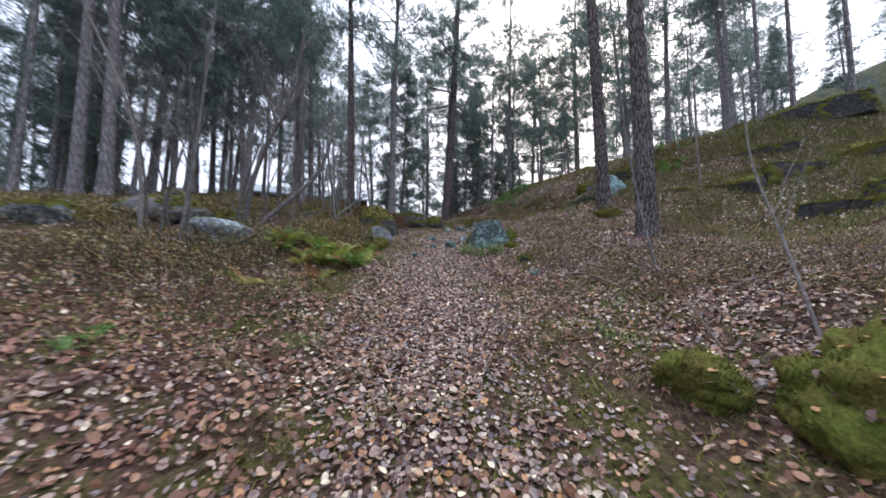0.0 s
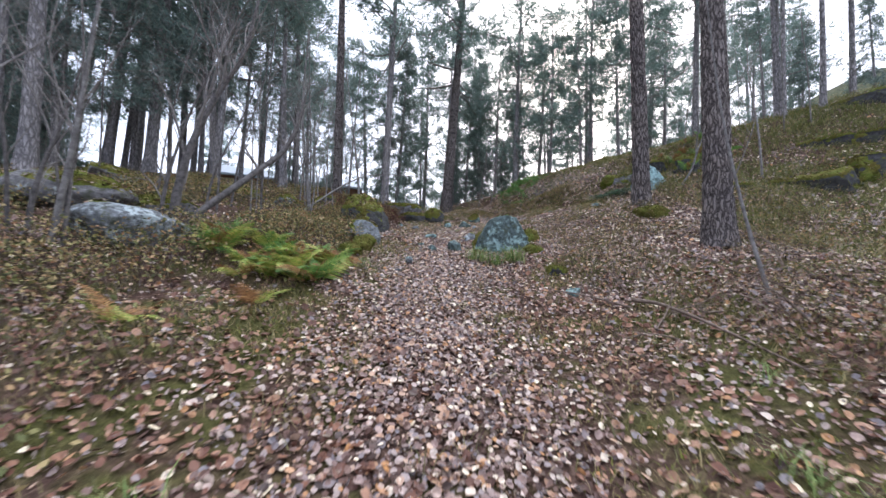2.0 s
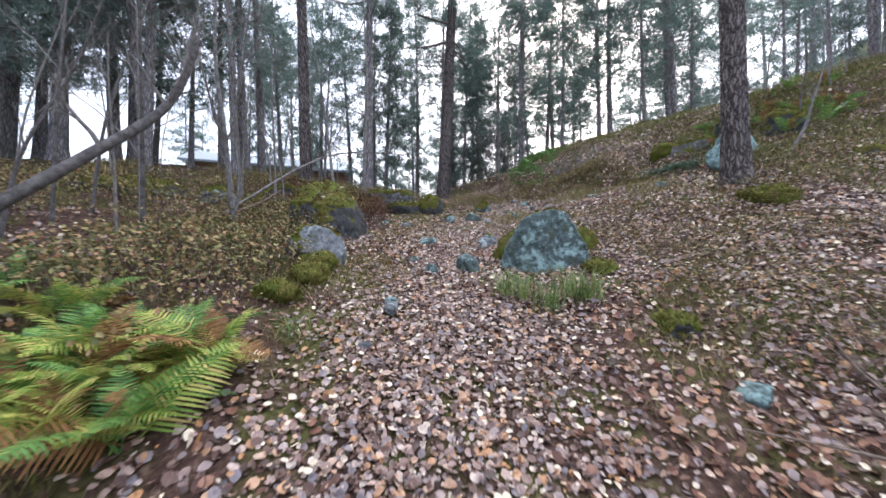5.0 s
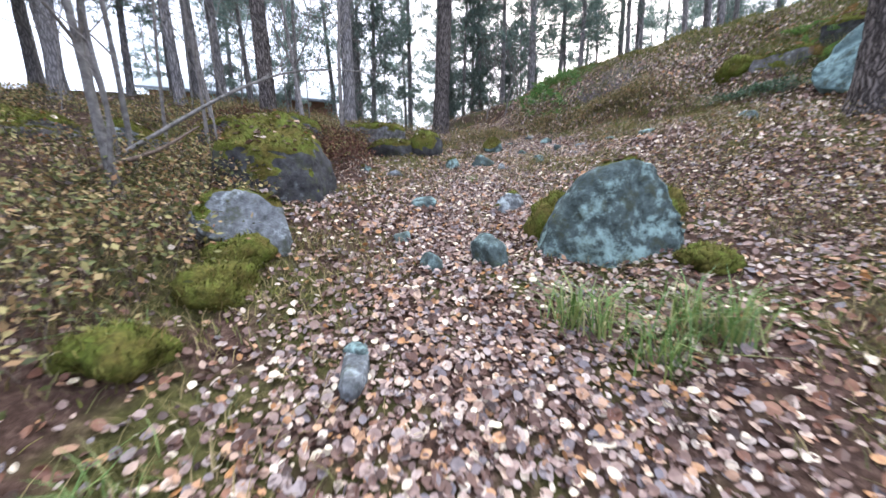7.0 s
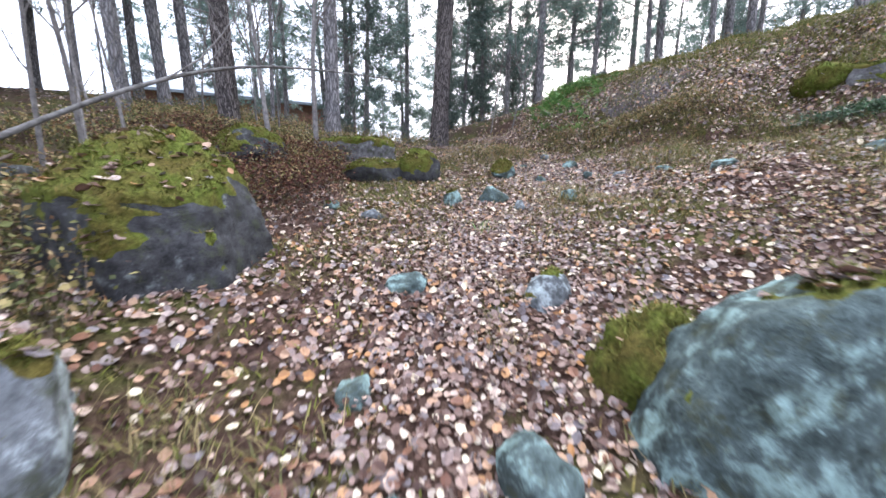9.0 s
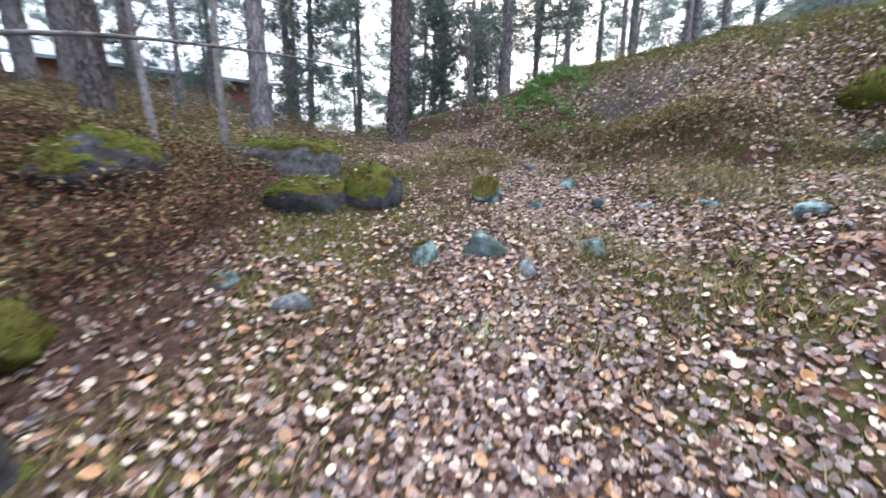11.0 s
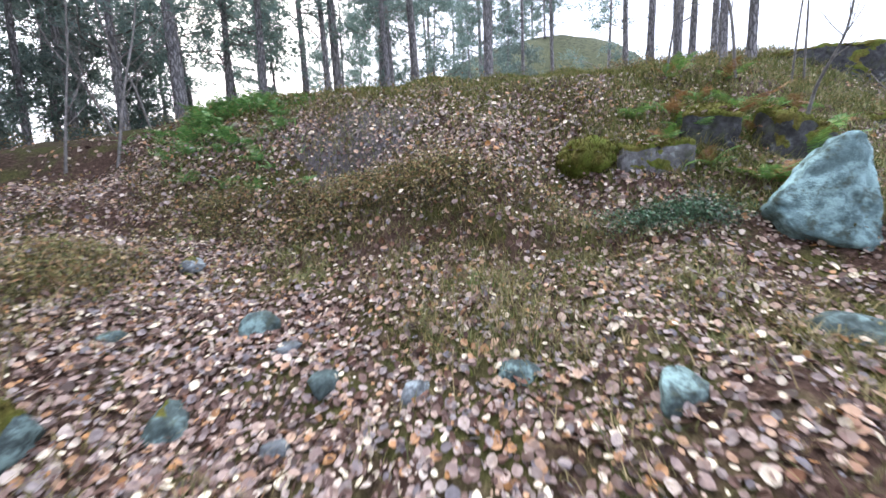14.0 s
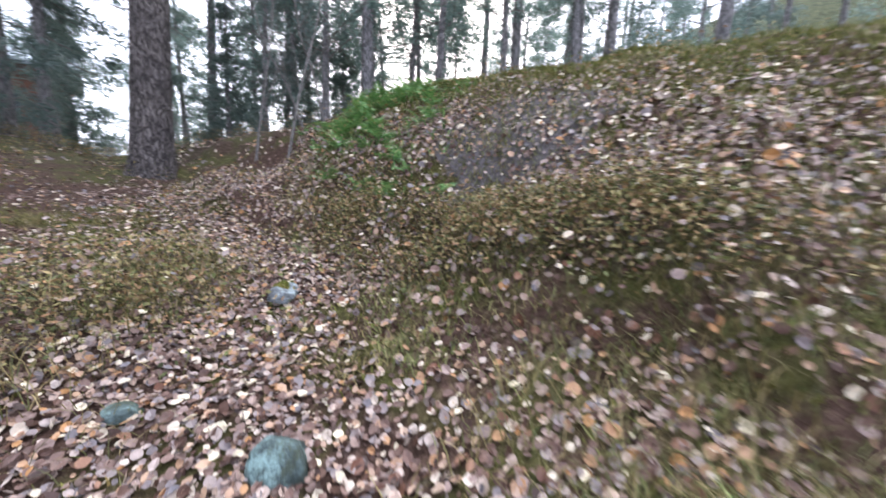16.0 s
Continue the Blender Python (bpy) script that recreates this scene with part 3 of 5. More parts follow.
rock("boulder", "mossy rock on the wooded slope", -3.6, 12.3, (1.3, 1.1, 0.7), M_ROCK_DARK, 65, 70, 0.35, (0, 0), 6, 0, 0.75)
rock("moss_mound", "low hummock of green moss with fallen leaves", -2.05, 11.2, (0.55, 0.45, 0.32), M_ROCK_DARK, 66, 0, 0.5, (0, 0), 3, 0, 0.95)
rock("moss_mound", "low hummock of green moss with fallen leaves", 4.42, 9.45, (0.75, 0.55, 0.36), M_ROCK_DARK, 67, 0, 0.5, (0, 0), 3, 0, 0.95)
rock("moss_mound", "low hummock of green moss with fallen leaves", 5.20, 12.85, (0.62, 0.5, 0.38), M_ROCK_DARK, 68, 0, 0.5, (0, 0), 3, 0, 0.98)
rock("moss_mound", "low hummock of green moss with fallen leaves", 1.67, 7.4, (0.42, 0.30, 0.2), M_ROCK_DARK, 69, 50, 0.5, (0, 0), 3, 0, 0.8)
rock("moss_mound", "low hummock of green moss with fallen leaves", -1.55, 8.35, (0.45, 0.38, 0.26), M_ROCK_DARK, 70, 50, 0.5, (0, 0), 3, 0, 0.95)
rock("boulder", "grey rock outcrop in the mossy bank", 5.55, 12.35, (0.9, 0.6, 0.4), M_ROCK_BED, 71, -55, moss=0.6, lift=-0.16, corners=ledge_corners(0.8, 0.7, 0.22, 71))
rock("boulder", "dark cleft outcrop overgrown with ferns and moss", 6.15, 11.95, (1.0, 0.8, 0.7), M_ROCK_DARK, 72, -60, moss=0.89, lift=-0.24, corners=ledge_corners(0.55, 0.5, 0.5, 72))
rock("boulder", "dark cleft outcrop overgrown with ferns and moss", 6.55, 11.25, (0.9, 0.8, 0.7), M_ROCK_DARK, 75, -50, moss=0.89, lift=-0.24, corners=ledge_corners(0.55, 0.5, 0.55, 75))
rock("boulder", "small stone with a bright mossy side", 0.98, 13.75, (0.42, 0.34, 0.36), M_ROCK_TEAL, 73, 10, 0.25, (0, 0), 7, 0, 0.6)
rock("rock_ledge", "long mossy rock ledge on the hilltop", 11.6, 10.7, (2.6, 1.2, 0.5), M_ROCK_DARK, 74, -62, moss=0.89, lift=-0.48, corners=ledge_corners(2.8, 1.3, 0.5, 74))
for i, (mx, my, w, hgt) in enumerate([(7.6, 9.1, 1.5, 0.34), (8.9, 8.7, 1.7, 0.4), (6.6, 9.8, 0.9, 0.26), (7.8, 7.0, 1.3, 0.3), (9.3, 10.0, 1.5, 0.34), (10.2, 8.2, 1.6, 0.4), (8.7, 6.6, 1.3, 0.32)]):
    rock("rock_ledge", "dark rock ledge cushioned with moss on the hillside", mx, my, (w, w * 0.5, hgt), M_ROCK_DARK, 300 + i, -34 + i * 53 % 64 - 32, group="ledges of the hillside", moss=0.89, lift=-0.24, corners=ledge_corners(w, w * 0.45, hgt, 300 + i))
for i, (mx, my, w, hgt) in enumerate([(-4.9, 7.9, 1.2, 0.5), (-6.9, 5.9, 1.8, 0.7), (-5.3, 10.6, 1.6, 0.6), (-4.2, 11.2, 1.1, 0.5), (-7.3, 9.4, 2.0, 0.7)]):
    rock("rock_ledge", "low grey rock half covered by moss in the brush", mx, my, (w, w * 0.6, hgt), (M_ROCK_BED, M_ROCK_GREY)[i % 2], 320 + i, i * 31, 0.45, (0, 0), 7, 0, 0.7, "ledges of the hillside")
rock("stone", "long narrow pale stone sunk in the path", -0.65, 7.80, (0.50, 0.13, 0.12), M_ROCK_GREY, 95, 94, 0.4, (0, 0), 6, 0, 0, boxy=0.8)
STONES = [(0.57, 12.38, 0.46, 0.30), (0.05, 12.30, 0.30, 0.28), (0.82, 11.99, 0.22, 0.16), (2.13, 13.84, 0.26, 0.2), (-0.36, 10.25, 0.34, 0.2), (0.55, 10.12, 0.40, 0.24), (0.13, 8.95, 0.40, 0.32), (-0.28, 8.80, 0.20, 0.18), (-0.84, 11.70, 0.26, 0.15), (-1.32, 11.88, 0.22, 0.14), (1.46, 12.12, 0.26, 0.18), (2.38, 12.72, 0.18, 0.1), (2.14, 13.16, 0.2, 0.12), (1.55, 13.57, 0.26, 0.16), (1.82, 13.02, 0.16, 0.1), (-0.66, 7.89, 0.16, 0.10), (1.72, 6.73, 0.26, 0.12), (2.13, 15.19, 0.28, 0.12), (2.75, 12.35, 0.22, 0.1), (3.0, 11.7, 0.3, 0.16), (-0.75, 7.1, 0.12, 0.08), (-0.55, 9.36, 0.22, 0.1), (1.49, 14.36, 0.18, 0.08), (2.17, 13.58, 0.2, 0.06), (3.9, 11.05, 0.4, 0.22)]
for i, (sx, sy, w, hgt) in enumerate(STONES):
    rock("stone", "small grey-green lichened stone half sunk among leaves", sx, sy, (w * 1.05, w * 0.75, hgt * 1.2), (M_ROCK_TEAL, M_ROCK_GREY)[i % 3 == 2], 100 + i, i * 47 % 180, 0.5, (i * 5 % 14 - 7, i * 3 % 12 - 6), 9, 0.15, 0.1 if i % 4 == 1 else 0.0, "small stones along the path", boxy=0.7)


# ---- trees ----
def needles(centres, ways, count, length, width, rng, up=0.35):
    n = len(centres) * count
    c = np.repeat(centres, count, 0) + rng.normal(0, length * 0.28, (n, 3))
    d = rng.normal(0, 1, (n, 3)) + np.repeat(ways, count, 0) * 0.9 + np.array([0, 0, up])
    d /= np.linalg.norm(d, axis=1, keepdims=True)
    s = np.cross(d, rng.normal(0, 1, (n, 3)))
    s /= np.linalg.norm(s, axis=1, keepdims=True) + 1e-9
    ln = length * rng.uniform(0.6, 1.25, (n, 1))
    v = np.stack([c - s * width, c + s * width, c + d * ln], 1).reshape(-1, 3)
    return v, np.arange(3 * n).reshape(-1, 3)


def trunk_line(height, lean, bend, rng, n=14):
    t = np.linspace(0, 1, n)
    w = np.stack([bend * np.sin(t * 3.1 + rng.uniform(0, 6)) + lean[0] * t * height, bend * np.sin(t * 2.3 + rng.uniform(0, 6)) + lean[1] * t * height, t * height], 1)
    return w - w[0]


def bark_trunk(line, radius, top, sides=40, rings=150, relief=0.02, flare=0.35):
    """A trunk with bark plates standing proud of deep cracks."""
    p = smooth_line(line, rings)
    t = np.linspace(0, 1, rings)
    r = radius + (top - radius) * t + radius * flare * np.exp(-t * np.linalg.norm(line[-1] - line[0]) / 0.35)
    v, f = tube(p, r, sides)
    ax = np.repeat(p, sides, 0)
    out = v - ax
    q = np.stack([v[:, 0] * 16, v[:, 1] * 16, v[:, 2] * 4.2], 1)
    ridge = np.abs(fbm(q, 3) - 0.5) * 2
    lobes = fbm(np.stack([out[:, 0] * 4, out[:, 1] * 4, v[:, 2] * 0.4], 1), 2) - 0.5
    s = 1 + (np.clip(ridge * 3.2, 0, 1) - 0.6) * relief / np.maximum(np.linalg.norm(out, axis=1), 0.05) + lobes * 0.14 * np.exp(-v[:, 2] / 1.2)
    return ax + out * s[:, None], f


def pine(name, label, seed, height=15.0, radius=0.18, crown=0.45, spread=2.2, near=False, stubs=8, dense=1.0):
    rng = np.random.default_rng(seed)
    top = new(name)
    line = trunk_line(height, rng.normal(0, 0.012, 2), 0.10, rng)
    if near:
        tv, tf = bark_trunk(line, radius, radius * 0.25, 56, 260)
    else:
        tv, tf = bark_trunk(line, radius, radius * 0.2, 12, 36, 0.012)
    part("trunk", mesh_np("trunk", tv, tf), M_BARK if near else M_BARK_HAZED, top)
    limbs, centres, ways = [], [], []
    at = lambda s: np.array([np.interp(s, np.linspace(0, 1, len(line)), line[:, k]) for k in range(3)])
    for i in range(int(40 * dense)):
        s = crown + (1 - crown) * rng.uniform(0, 1) ** 0.85
        a = rng.uniform(0, 2 * math.pi)
        ln = spread * (1.15 - 0.7 * (s - crown) / (1 - crown)) * rng.uniform(0.4, 1.15)
        o = np.array([math.cos(a), math.sin(a), 0])
        b = at(s)
        rise = rng.uniform(-0.15, 0.45)
        kink = rng.normal(0, 0.10, 3) * ln
        p = [b, b + o * ln * 0.4 + [0, 0, ln * rise * 0.2] + kink, b + o * ln * 0.75 + [0, 0, ln * rise * 0.5], b + o * ln + [0, 0, ln * rise]]
        line_p = smooth_line(p, 7)
        limbs.append(tube(line_p, np.linspace(0.04, 0.008, 7) * (radius / 0.18), 4 if near else 3))
        for k in range(int(3 + 3.2 * ln)):
            u = rng.uniform(0.3, 1.0)
            c0 = line_p[int(u * 6)]
            d = rng.normal(0, 1, 3) * [1, 1, 0.35] + o * 0.7
            d = d / np.linalg.norm(d) * ln * rng.uniform(0.12, 0.4)
            limbs.append(tube([c0, c0 + d + [0, 0, 0.05]], [0.008, 0.003], 3))
            for m in range(2):
                centres.append(c0 + d * rng.uniform(0.5, 1.15) + rng.normal(0, 0.17, 3) * [1, 1, 0.5])
                ways.append(d / np.linalg.norm(d))
    for i in range(stubs):
        s = rng.uniform(0.12, crown + 0.1)
        a = rng.uniform(0, 2 * math.pi)
        o = np.array([math.cos(a), math.sin(a), rng.uniform(-0.25, 0.25)])
        b, ln = at(s), rng.uniform(0.3, 1.6)
        limbs.append(tube(smooth_line([b, b + o * ln * 0.5 + rng.normal(0, 0.05, 3), b + o * ln + rng.normal(0, 0.15, 3)], 6), np.linspace(0.018, 0.004, 6), 4))
    tagged(part("branchwork", mesh_np("branchwork", *joined(limbs)), M_DARKBARK, top), kind="stuff")
    nv, nf = needles(np.array(centres), np.array(ways), 9 if not near else 20, 0.31, 0.025 if not near else 0.018, rng)
    part("crown", mesh_np("crown", nv, nf, False), M_NEEDLE, top, "ragged dark green needle crown")
    return tagged(top, label, "tree", "pines of the wood")


def spruce(name, label, seed, height=12.0, spread=1.9, start=0.08):
    rng = np.random.default_rng(seed)
    top = new(name)
    line = trunk_line(height, rng.normal(0, 0.006, 2), 0.03, rng)
    part("trunk", mesh_np("trunk", *bark_trunk(line, 0.13, 0.02, 12, 40, 0.01)), M_BARK_HAZED, top)
    limbs, centres, ways = [], [], []
    for i in range(95):
        s = start + (1 - start) * rng.uniform(0, 1)
        a = rng.uniform(0, 2 * math.pi)
        ln = spread * (1.05 - s) * rng.uniform(0.6, 1.15) + 0.12
        o = np.array([math.cos(a), math.sin(a), 0])
        b = np.array([0, 0, s * height])
        sag = rng.uniform(0.15, 0.5)
        p = [b, b + o * ln * 0.5 - [0, 0, ln * sag * 0.6], b + o * ln - [0, 0, ln * sag * 0.7]]
        limbs.append(tube(smooth_line(p, 5), np.linspace(0.02, 0.004, 5), 4))
        for k in range(int(3 + 5 * ln)):
            u = rng.uniform(0.2, 1.05)
            centres.append(b + o * ln * u - [0, 0, ln * sag * min(u, 0.9) * 0.8] + rng.normal(0, 0.13, 3))
            ways.append(o * 0.6 + np.array([0, 0, -0.5]))
    tagged(part("branchwork", mesh_np("branchwork", *joined(limbs)), M_DARKBARK, top), kind="stuff")
    nv, nf = needles(np.array(centres), np.array(ways), 11, 0.29, 0.025, rng, -0.25)
    part("crown", mesh_np("crown", nv, nf, False), M_SPRUCE, top, "dense drooping dark needle branches")
    return tagged(top, label, "tree", "spruces of the wood")


def twigs(base, way, length, radius, depth, rng, out, sides=5, spread=0.55, drop=0.0):
    n = 6 if depth else 4
    p = [np.array(base, float)]
    d = np.array(way, float)
    d /= np.linalg.norm(d)
    for _ in range(n - 1):
        d = d + rng.normal(0, 0.12, 3) + np.array([0, 0, 0.05 - drop])
        d /= np.linalg.norm(d)
        p.append(p[-1] + d * length / (n - 1))
    p = np.array(p)
    out.append(tube(p, np.linspace(radius, radius * 0.35, n), sides))
    if depth:
        for i in range(2, n):
            for _ in range(1 if depth > 1 else 2):
                o = rng.normal(0, 1, 3)
                o -= d * (o @ d)
                o /= np.linalg.norm(o) + 1e-9
                twigs(p[i], d * (1 - spread) + o * spread, length * rng.uniform(0.3, 0.55), radius * (1 - 0.65 * i / n) * 0.6, depth - 1, rng, out, 3, spread, drop)


def bare_tree(name, label, seed, line, radius, material, depth=2, branches=9, start=0.35, tip=0.3, category="tree"):
    """A leafless stem along a bent line, with branches that fork into twigs."""
    rng = np.random.default_rng(seed)
    top = new(name)
    line = np.asarray(line, float)
    base = line[0].copy()
    top.location = base
    p = smooth_line(line - base, 30)
    length = np.linalg.norm(np.diff(p, axis=0), axis=1).sum()
    part("stem", mesh_np("stem", *tube(p, np.linspace(radius, radius * tip, 30) * (1 + 0.06 * np.sin(np.arange(30) * 2.1)), 10)), material, top)
    for i in range(branches):
        k = int(30 * rng.uniform(start, 0.98))
        k = min(k, 29)
        o = rng.normal(0, 1, 3)
        o[2] = abs(o[2]) * 0.6 + 0.3
        d = p[min(k + 1, 29)] - p[max(k - 1, 0)]
        d /= np.linalg.norm(d)
        out = []
        twigs(p[k], d * 0.55 + o / np.linalg.norm(o) * 0.7, length * rng.uniform(0.14, 0.32), radius * (1 - (1 - tip) * k / 30) * 0.5, depth - 1, rng, out)
        part("branch", mesh_np("branch", *joined(out)), M_DARKBARK if material is not M_DEADWOOD else material, top)["kind"] = "stuff"
    return tagged(top, label, category)


def stand(x, y, lift=-0.08):
    return float(ground_z(np.array([x]), np.array([y]))[0]) + lift


def place(ob, x, y, turn=0.0, size=1.0, tip=(0, 0)):
    ob.matrix_basis = pose(x, y, stand(x, y), tip[0], tip[1], turn) @ Matrix.Scale(size, 4)
    return ob


# the pines beside the path, each of its own make
place(pine("pine", "tall pine with thick plated bark beside the path", 1, 17, 0.205, 0.55, 2.3, True), 4.30, 7.42, 20)
place(pine("pine", "tall grey-brown pine standing before a pale rock", 2, 17, 0.19, 0.55, 2.3, True), 4.70, 10.28, 200, 1, (0, 1.5))
place(pine("pine", "old broad pine trunk where the path tops the rise", 3, 19, 0.29, 0.33, 3.0, True, 14), 0.07, 20.2, 70)
place(pine("pine", "grey pine trunk with a mossy foot on the wooded slope", 4, 17, 0.18, 0.5, 2.4, True, 12), -4.2, 15.4, 10, 1, (0, -2))

KINDS = [pine("pine", "slim pine with a ragged crown", 11, 14, 0.15, 0.28, 2.7), pine("pine", "tall pine with a high dark crown", 12, 17, 0.18, 0.36, 3.2, stubs=14), pine("pine", "crooked pine with a sparse crown", 13, 12, 0.14, 0.25, 2.8, dense=0.9), pine("pine", "slender pine with bare lower stubs", 14, 14, 0.105, 0.5, 1.7, stubs=16, dense=0.6), spruce("spruce", "dark spruce with drooping needle branches", 21, 13, 2.2), spruce("spruce", "young dense dark green spruce", 22, 8, 1.7, 0.04)]
# kind, x, y, scale
TREES = [(2, -9.0, 15.4, 0.7), (2, -10.5, 16.8, 0.8), (0, -12.2, 18.0, 0.85), (0, -12.9, 16.2, 0.7), (0, -9.6, 18.2, 0.7), (2, -12.2, 14.4, 0.7), (0, 6.2, 22.5, 0.75), (2, 7.6, 21.2, 0.7), (0, 9.4, 20.5, 0.7), (1, 4.4, 23.5, 0.75), (2, -12.5, 13.0, 0.75), (0, -14.0, 12.2, 0.7), (2, -10.9, 12.0, 0.65), (2, -13.5, 16.5, 0.8), (0, -12.0, 19.5, 0.8), (2, -16.5, 13.0, 0.9), (5, -17.5, 17.0, 1.0), (2, -15.0, 9.5, 0.8), (1, -2.7, 17.4, 1.0), (0, -7.8, 20.0, 1.1), (0, -6.6, 15.9, 0.85), (1, -11.0, 14.8, 1.1), (1, -11.0, 10.2, 1.0), (1, -10.4, 10.5, 1.05), (3, -12.1, 9.6, 0.9), (3, -4.5, 18.1, 0.55),
         (3, 9.94, 12.0, 0.7), (3, 10.7, 12.8, 0.75), (3, 11.9, 14.1, 0.7), (3, 11.1, 13.4, 0.8), (3, 10.2, 12.5, 0.6), (3, 10.7, 11.6, 0.75), (3, 14.1, 17.0, 0.7), (3, 12.9, 17.6, 0.65), (3, 13.5, 13.2, 0.9), (3, 15.0, 12.5, 1.0),
         (1, 10.4, 27.4, 1.0), (1, 13.1, 24.3, 1.05), (0, 14.1, 24.1, 0.9), (0, 5.2, 27.0, 1.0), (2, 3.4, 25.3, 1.0), (0, 11.0, 20.8, 1.0), (1, 12.0, 18.4, 0.9), (0, 8.5, 22.0, 1.0), (2, 6.5, 26.0, 1.0), (3, 8.0, 29.0, 1.0),
         (4, -3.1, 24.5, 0.95), (4, 2.6, 27.5, 1.0), (0, -4.0, 25.0, 1.0), (0, 0.0, 26.5, 1.0), (3, 1.5, 27.0, 1.0), (3, -4.2, 27.5, 1.1), (0, -10.0, 20.8, 1.0), (2, -6.0, 29.0, 1.1), (0, -7.5, 27.0, 0.9), (4, -9.5, 31.0, 0.9), (0, -11.5, 33.0, 1.0), (4, -12.5, 30.0, 0.9), (2, -8.7, 24.0, 0.9), (5, -5.2, 31.0, 1.0), (5, 3.2, 31.0, 1.1), (0, 16.0, 33.0, 1.0), (4, 20.0, 36.0, 1.1), (0, -1.5, 28.0, 1.0), (4, 1.0, 31.0, 1.0), (0, 2.2, 29.5, 0.9), (1, 3.5, 33.0, 1.0), (4, -2.0, 33.0, 1.0), (5, 0.6, 25.5, 0.6), (5, 4.5, 29.0, 0.9), (0, 9.5, 33.0, 1.0), (2, 7.0, 31.0, 1.0), (1, 12.0, 36.0, 1.0), (0, 15.5, 28.0, 0.9), (2, 17.5, 26.0, 0.9), (0, 18.0, 22.0, 0.8)]
LAID = len(TREES)
rng = np.random.default_rng(77)
for i in range(46):
    az = radians(rng.uniform(-66, 62))
    far = rng.uniform(27, 58)
    TREES.append((int(rng.choice([0, 1, 2, 0, 1, 4, 4, 5])), far * math.sin(az), 2 + far * math.cos(az), rng.uniform(0.8, 1.2)))
for i in range(15):
    az = radians(rng.uniform(-75, -20))
    far = rng.uniform(15, 27)
    TREES.append((int(rng.choice([0, 2, 2, 3, 4, 1, 0])), far * math.sin(az), 2 + far * math.cos(az), rng.uniform(0.75, 1.1)))
for i in range(9):
    az = radians(rng.uniform(100, 260))
    far = rng.uniform(7, 22)
    TREES.append((int(rng.choice([0, 1, 2, 4])), far * math.sin(az), far * math.cos(az), rng.uniform(0.8, 1.1)))
def open_view(x, y):
    """The clearing between the upper path and the house."""
    az, far = math.degrees(math.atan2(x - 0.5, y - 11)), math.hypot(x - 0.5, y - 11)
    return -31 < az < -21 and 11 < far < 33


TREES = TREES[:LAID] + [t for t in TREES[LAID:] if not open_view(t[1], t[2])]
first = set()
for k, x, y, s in TREES:
    turn = (x * 71 + y * 37) % 360
    tip = (math.sin(x * 9) * 1.5, math.sin(y * 7) * 1.5)
    if k not in first:
        first.add(k)
        place(KINDS[k], x, y, turn, 1.0, tip)
        KINDS[k].scale = (1, 1, 1)
    else:
        copy_thing(KINDS[k], pose(x, y, stand(x, y), tip[0], tip[1], turn) @ Matrix.Scale(s, 4))


def near_ground(points):
    """Points given as x, y and height over the ground."""
    return [(x, y, stand(x, y, 0) + z) for x, y, z in points]


bare_tree("birch", "bent grey birch arching over the slope with a broken tip", 5, near_ground([(-3.93, 7.0, -0.05), (-3.72, 7.25, 0.30), (-3.4, 7.75, 0.85), (-3.12, 8.25, 1.35), (-3.0, 8.45, 1.75), (-2.92, 8.6, 2.3)]), 0.058, M_STEM, 3, 9, 0.3, 0.6)
bare_tree("birch", "dark leaning birch stem with fine twigs", 6, near_ground([(-4.02, 6.95, -0.05), (-4.0, 7.02, 0.7), (-3.92, 7.15, 1.4), (-3.72, 7.35, 2.2), (-3.5, 7.55, 3.0), (-3.3, 7.8, 5.0)]), 0.066, M_STEM, 3, 17, 0.25)
bare_tree("sapling", "thin pale sapling with bare twigs", 7, near_ground([(-4.35, 5.7, -0.05), (-4.25, 5.75, 1.2), (-4.2, 5.8, 2.5), (-4.1, 5.9, 5.0)]), 0.035, M_BIRCH, 3, 9, 0.3)
bare_tree("sapling", "thin dark sapling leaning over brush", 8, near_ground([(-4.9, 5.6, -0.05), (-5.0, 5.6, 1.2), (-5.3, 5.5, 2.4), (-6.2, 5.4, 4.2)]), 0.04, M_DARKBARK, 3, 9, 0.3)
bare_tree("sapling", "thin pale sapling leaning on a pine", 9, near_ground([(3.30, 5.5, -0.05), (3.20, 5.7, 0.9), (3.12, 5.9, 2.2), (3.0, 6.0, 4.0)]), 0.022, M_BIRCH, 2, 5, 0.4)
bare_tree("sapling", "thin bare sapling beside the path", 10, near_ground([(2.9, 2.75, -0.05), (2.98, 3.1, 0.7), (3.0, 3.4, 1.6), (3.1, 3.5, 3.2)]), 0.016, M_DARKBARK, 2, 6, 0.3)
bare_tree("sapling", "slim dark sapling above red bracken", 12, near_ground([(-2.25, 14.5, -0.05), (-2.25, 14.5, 1.5), (-2.2, 14.6, 3.2), (-2.3, 14.6, 6.0)]), 0.05, M_DARKBARK, 3, 9, 0.4)
bare_tree("sapling", "leaning dark sapling on the wooded slope", 13, near_ground([(-3.1, 14.6, -0.05), (-3.35, 14.9, 1.3), (-3.6, 15.2, 2.6), (-4.1, 15.4, 5.2)]), 0.05, M_DARKBARK, 3, 9, 0.3)
bare_tree("birch", "pale young birch stem at the foot of the slope", 18, near_ground([(-2.91, 9.34, -0.05), (-3.02, 9.38, 0.6), (-3.12, 9.42, 1.3), (-3.3, 9.5, 2.4), (-3.3, 9.6, 4.2)]), 0.045, M_BIRCH, 3, 8, 0.4)
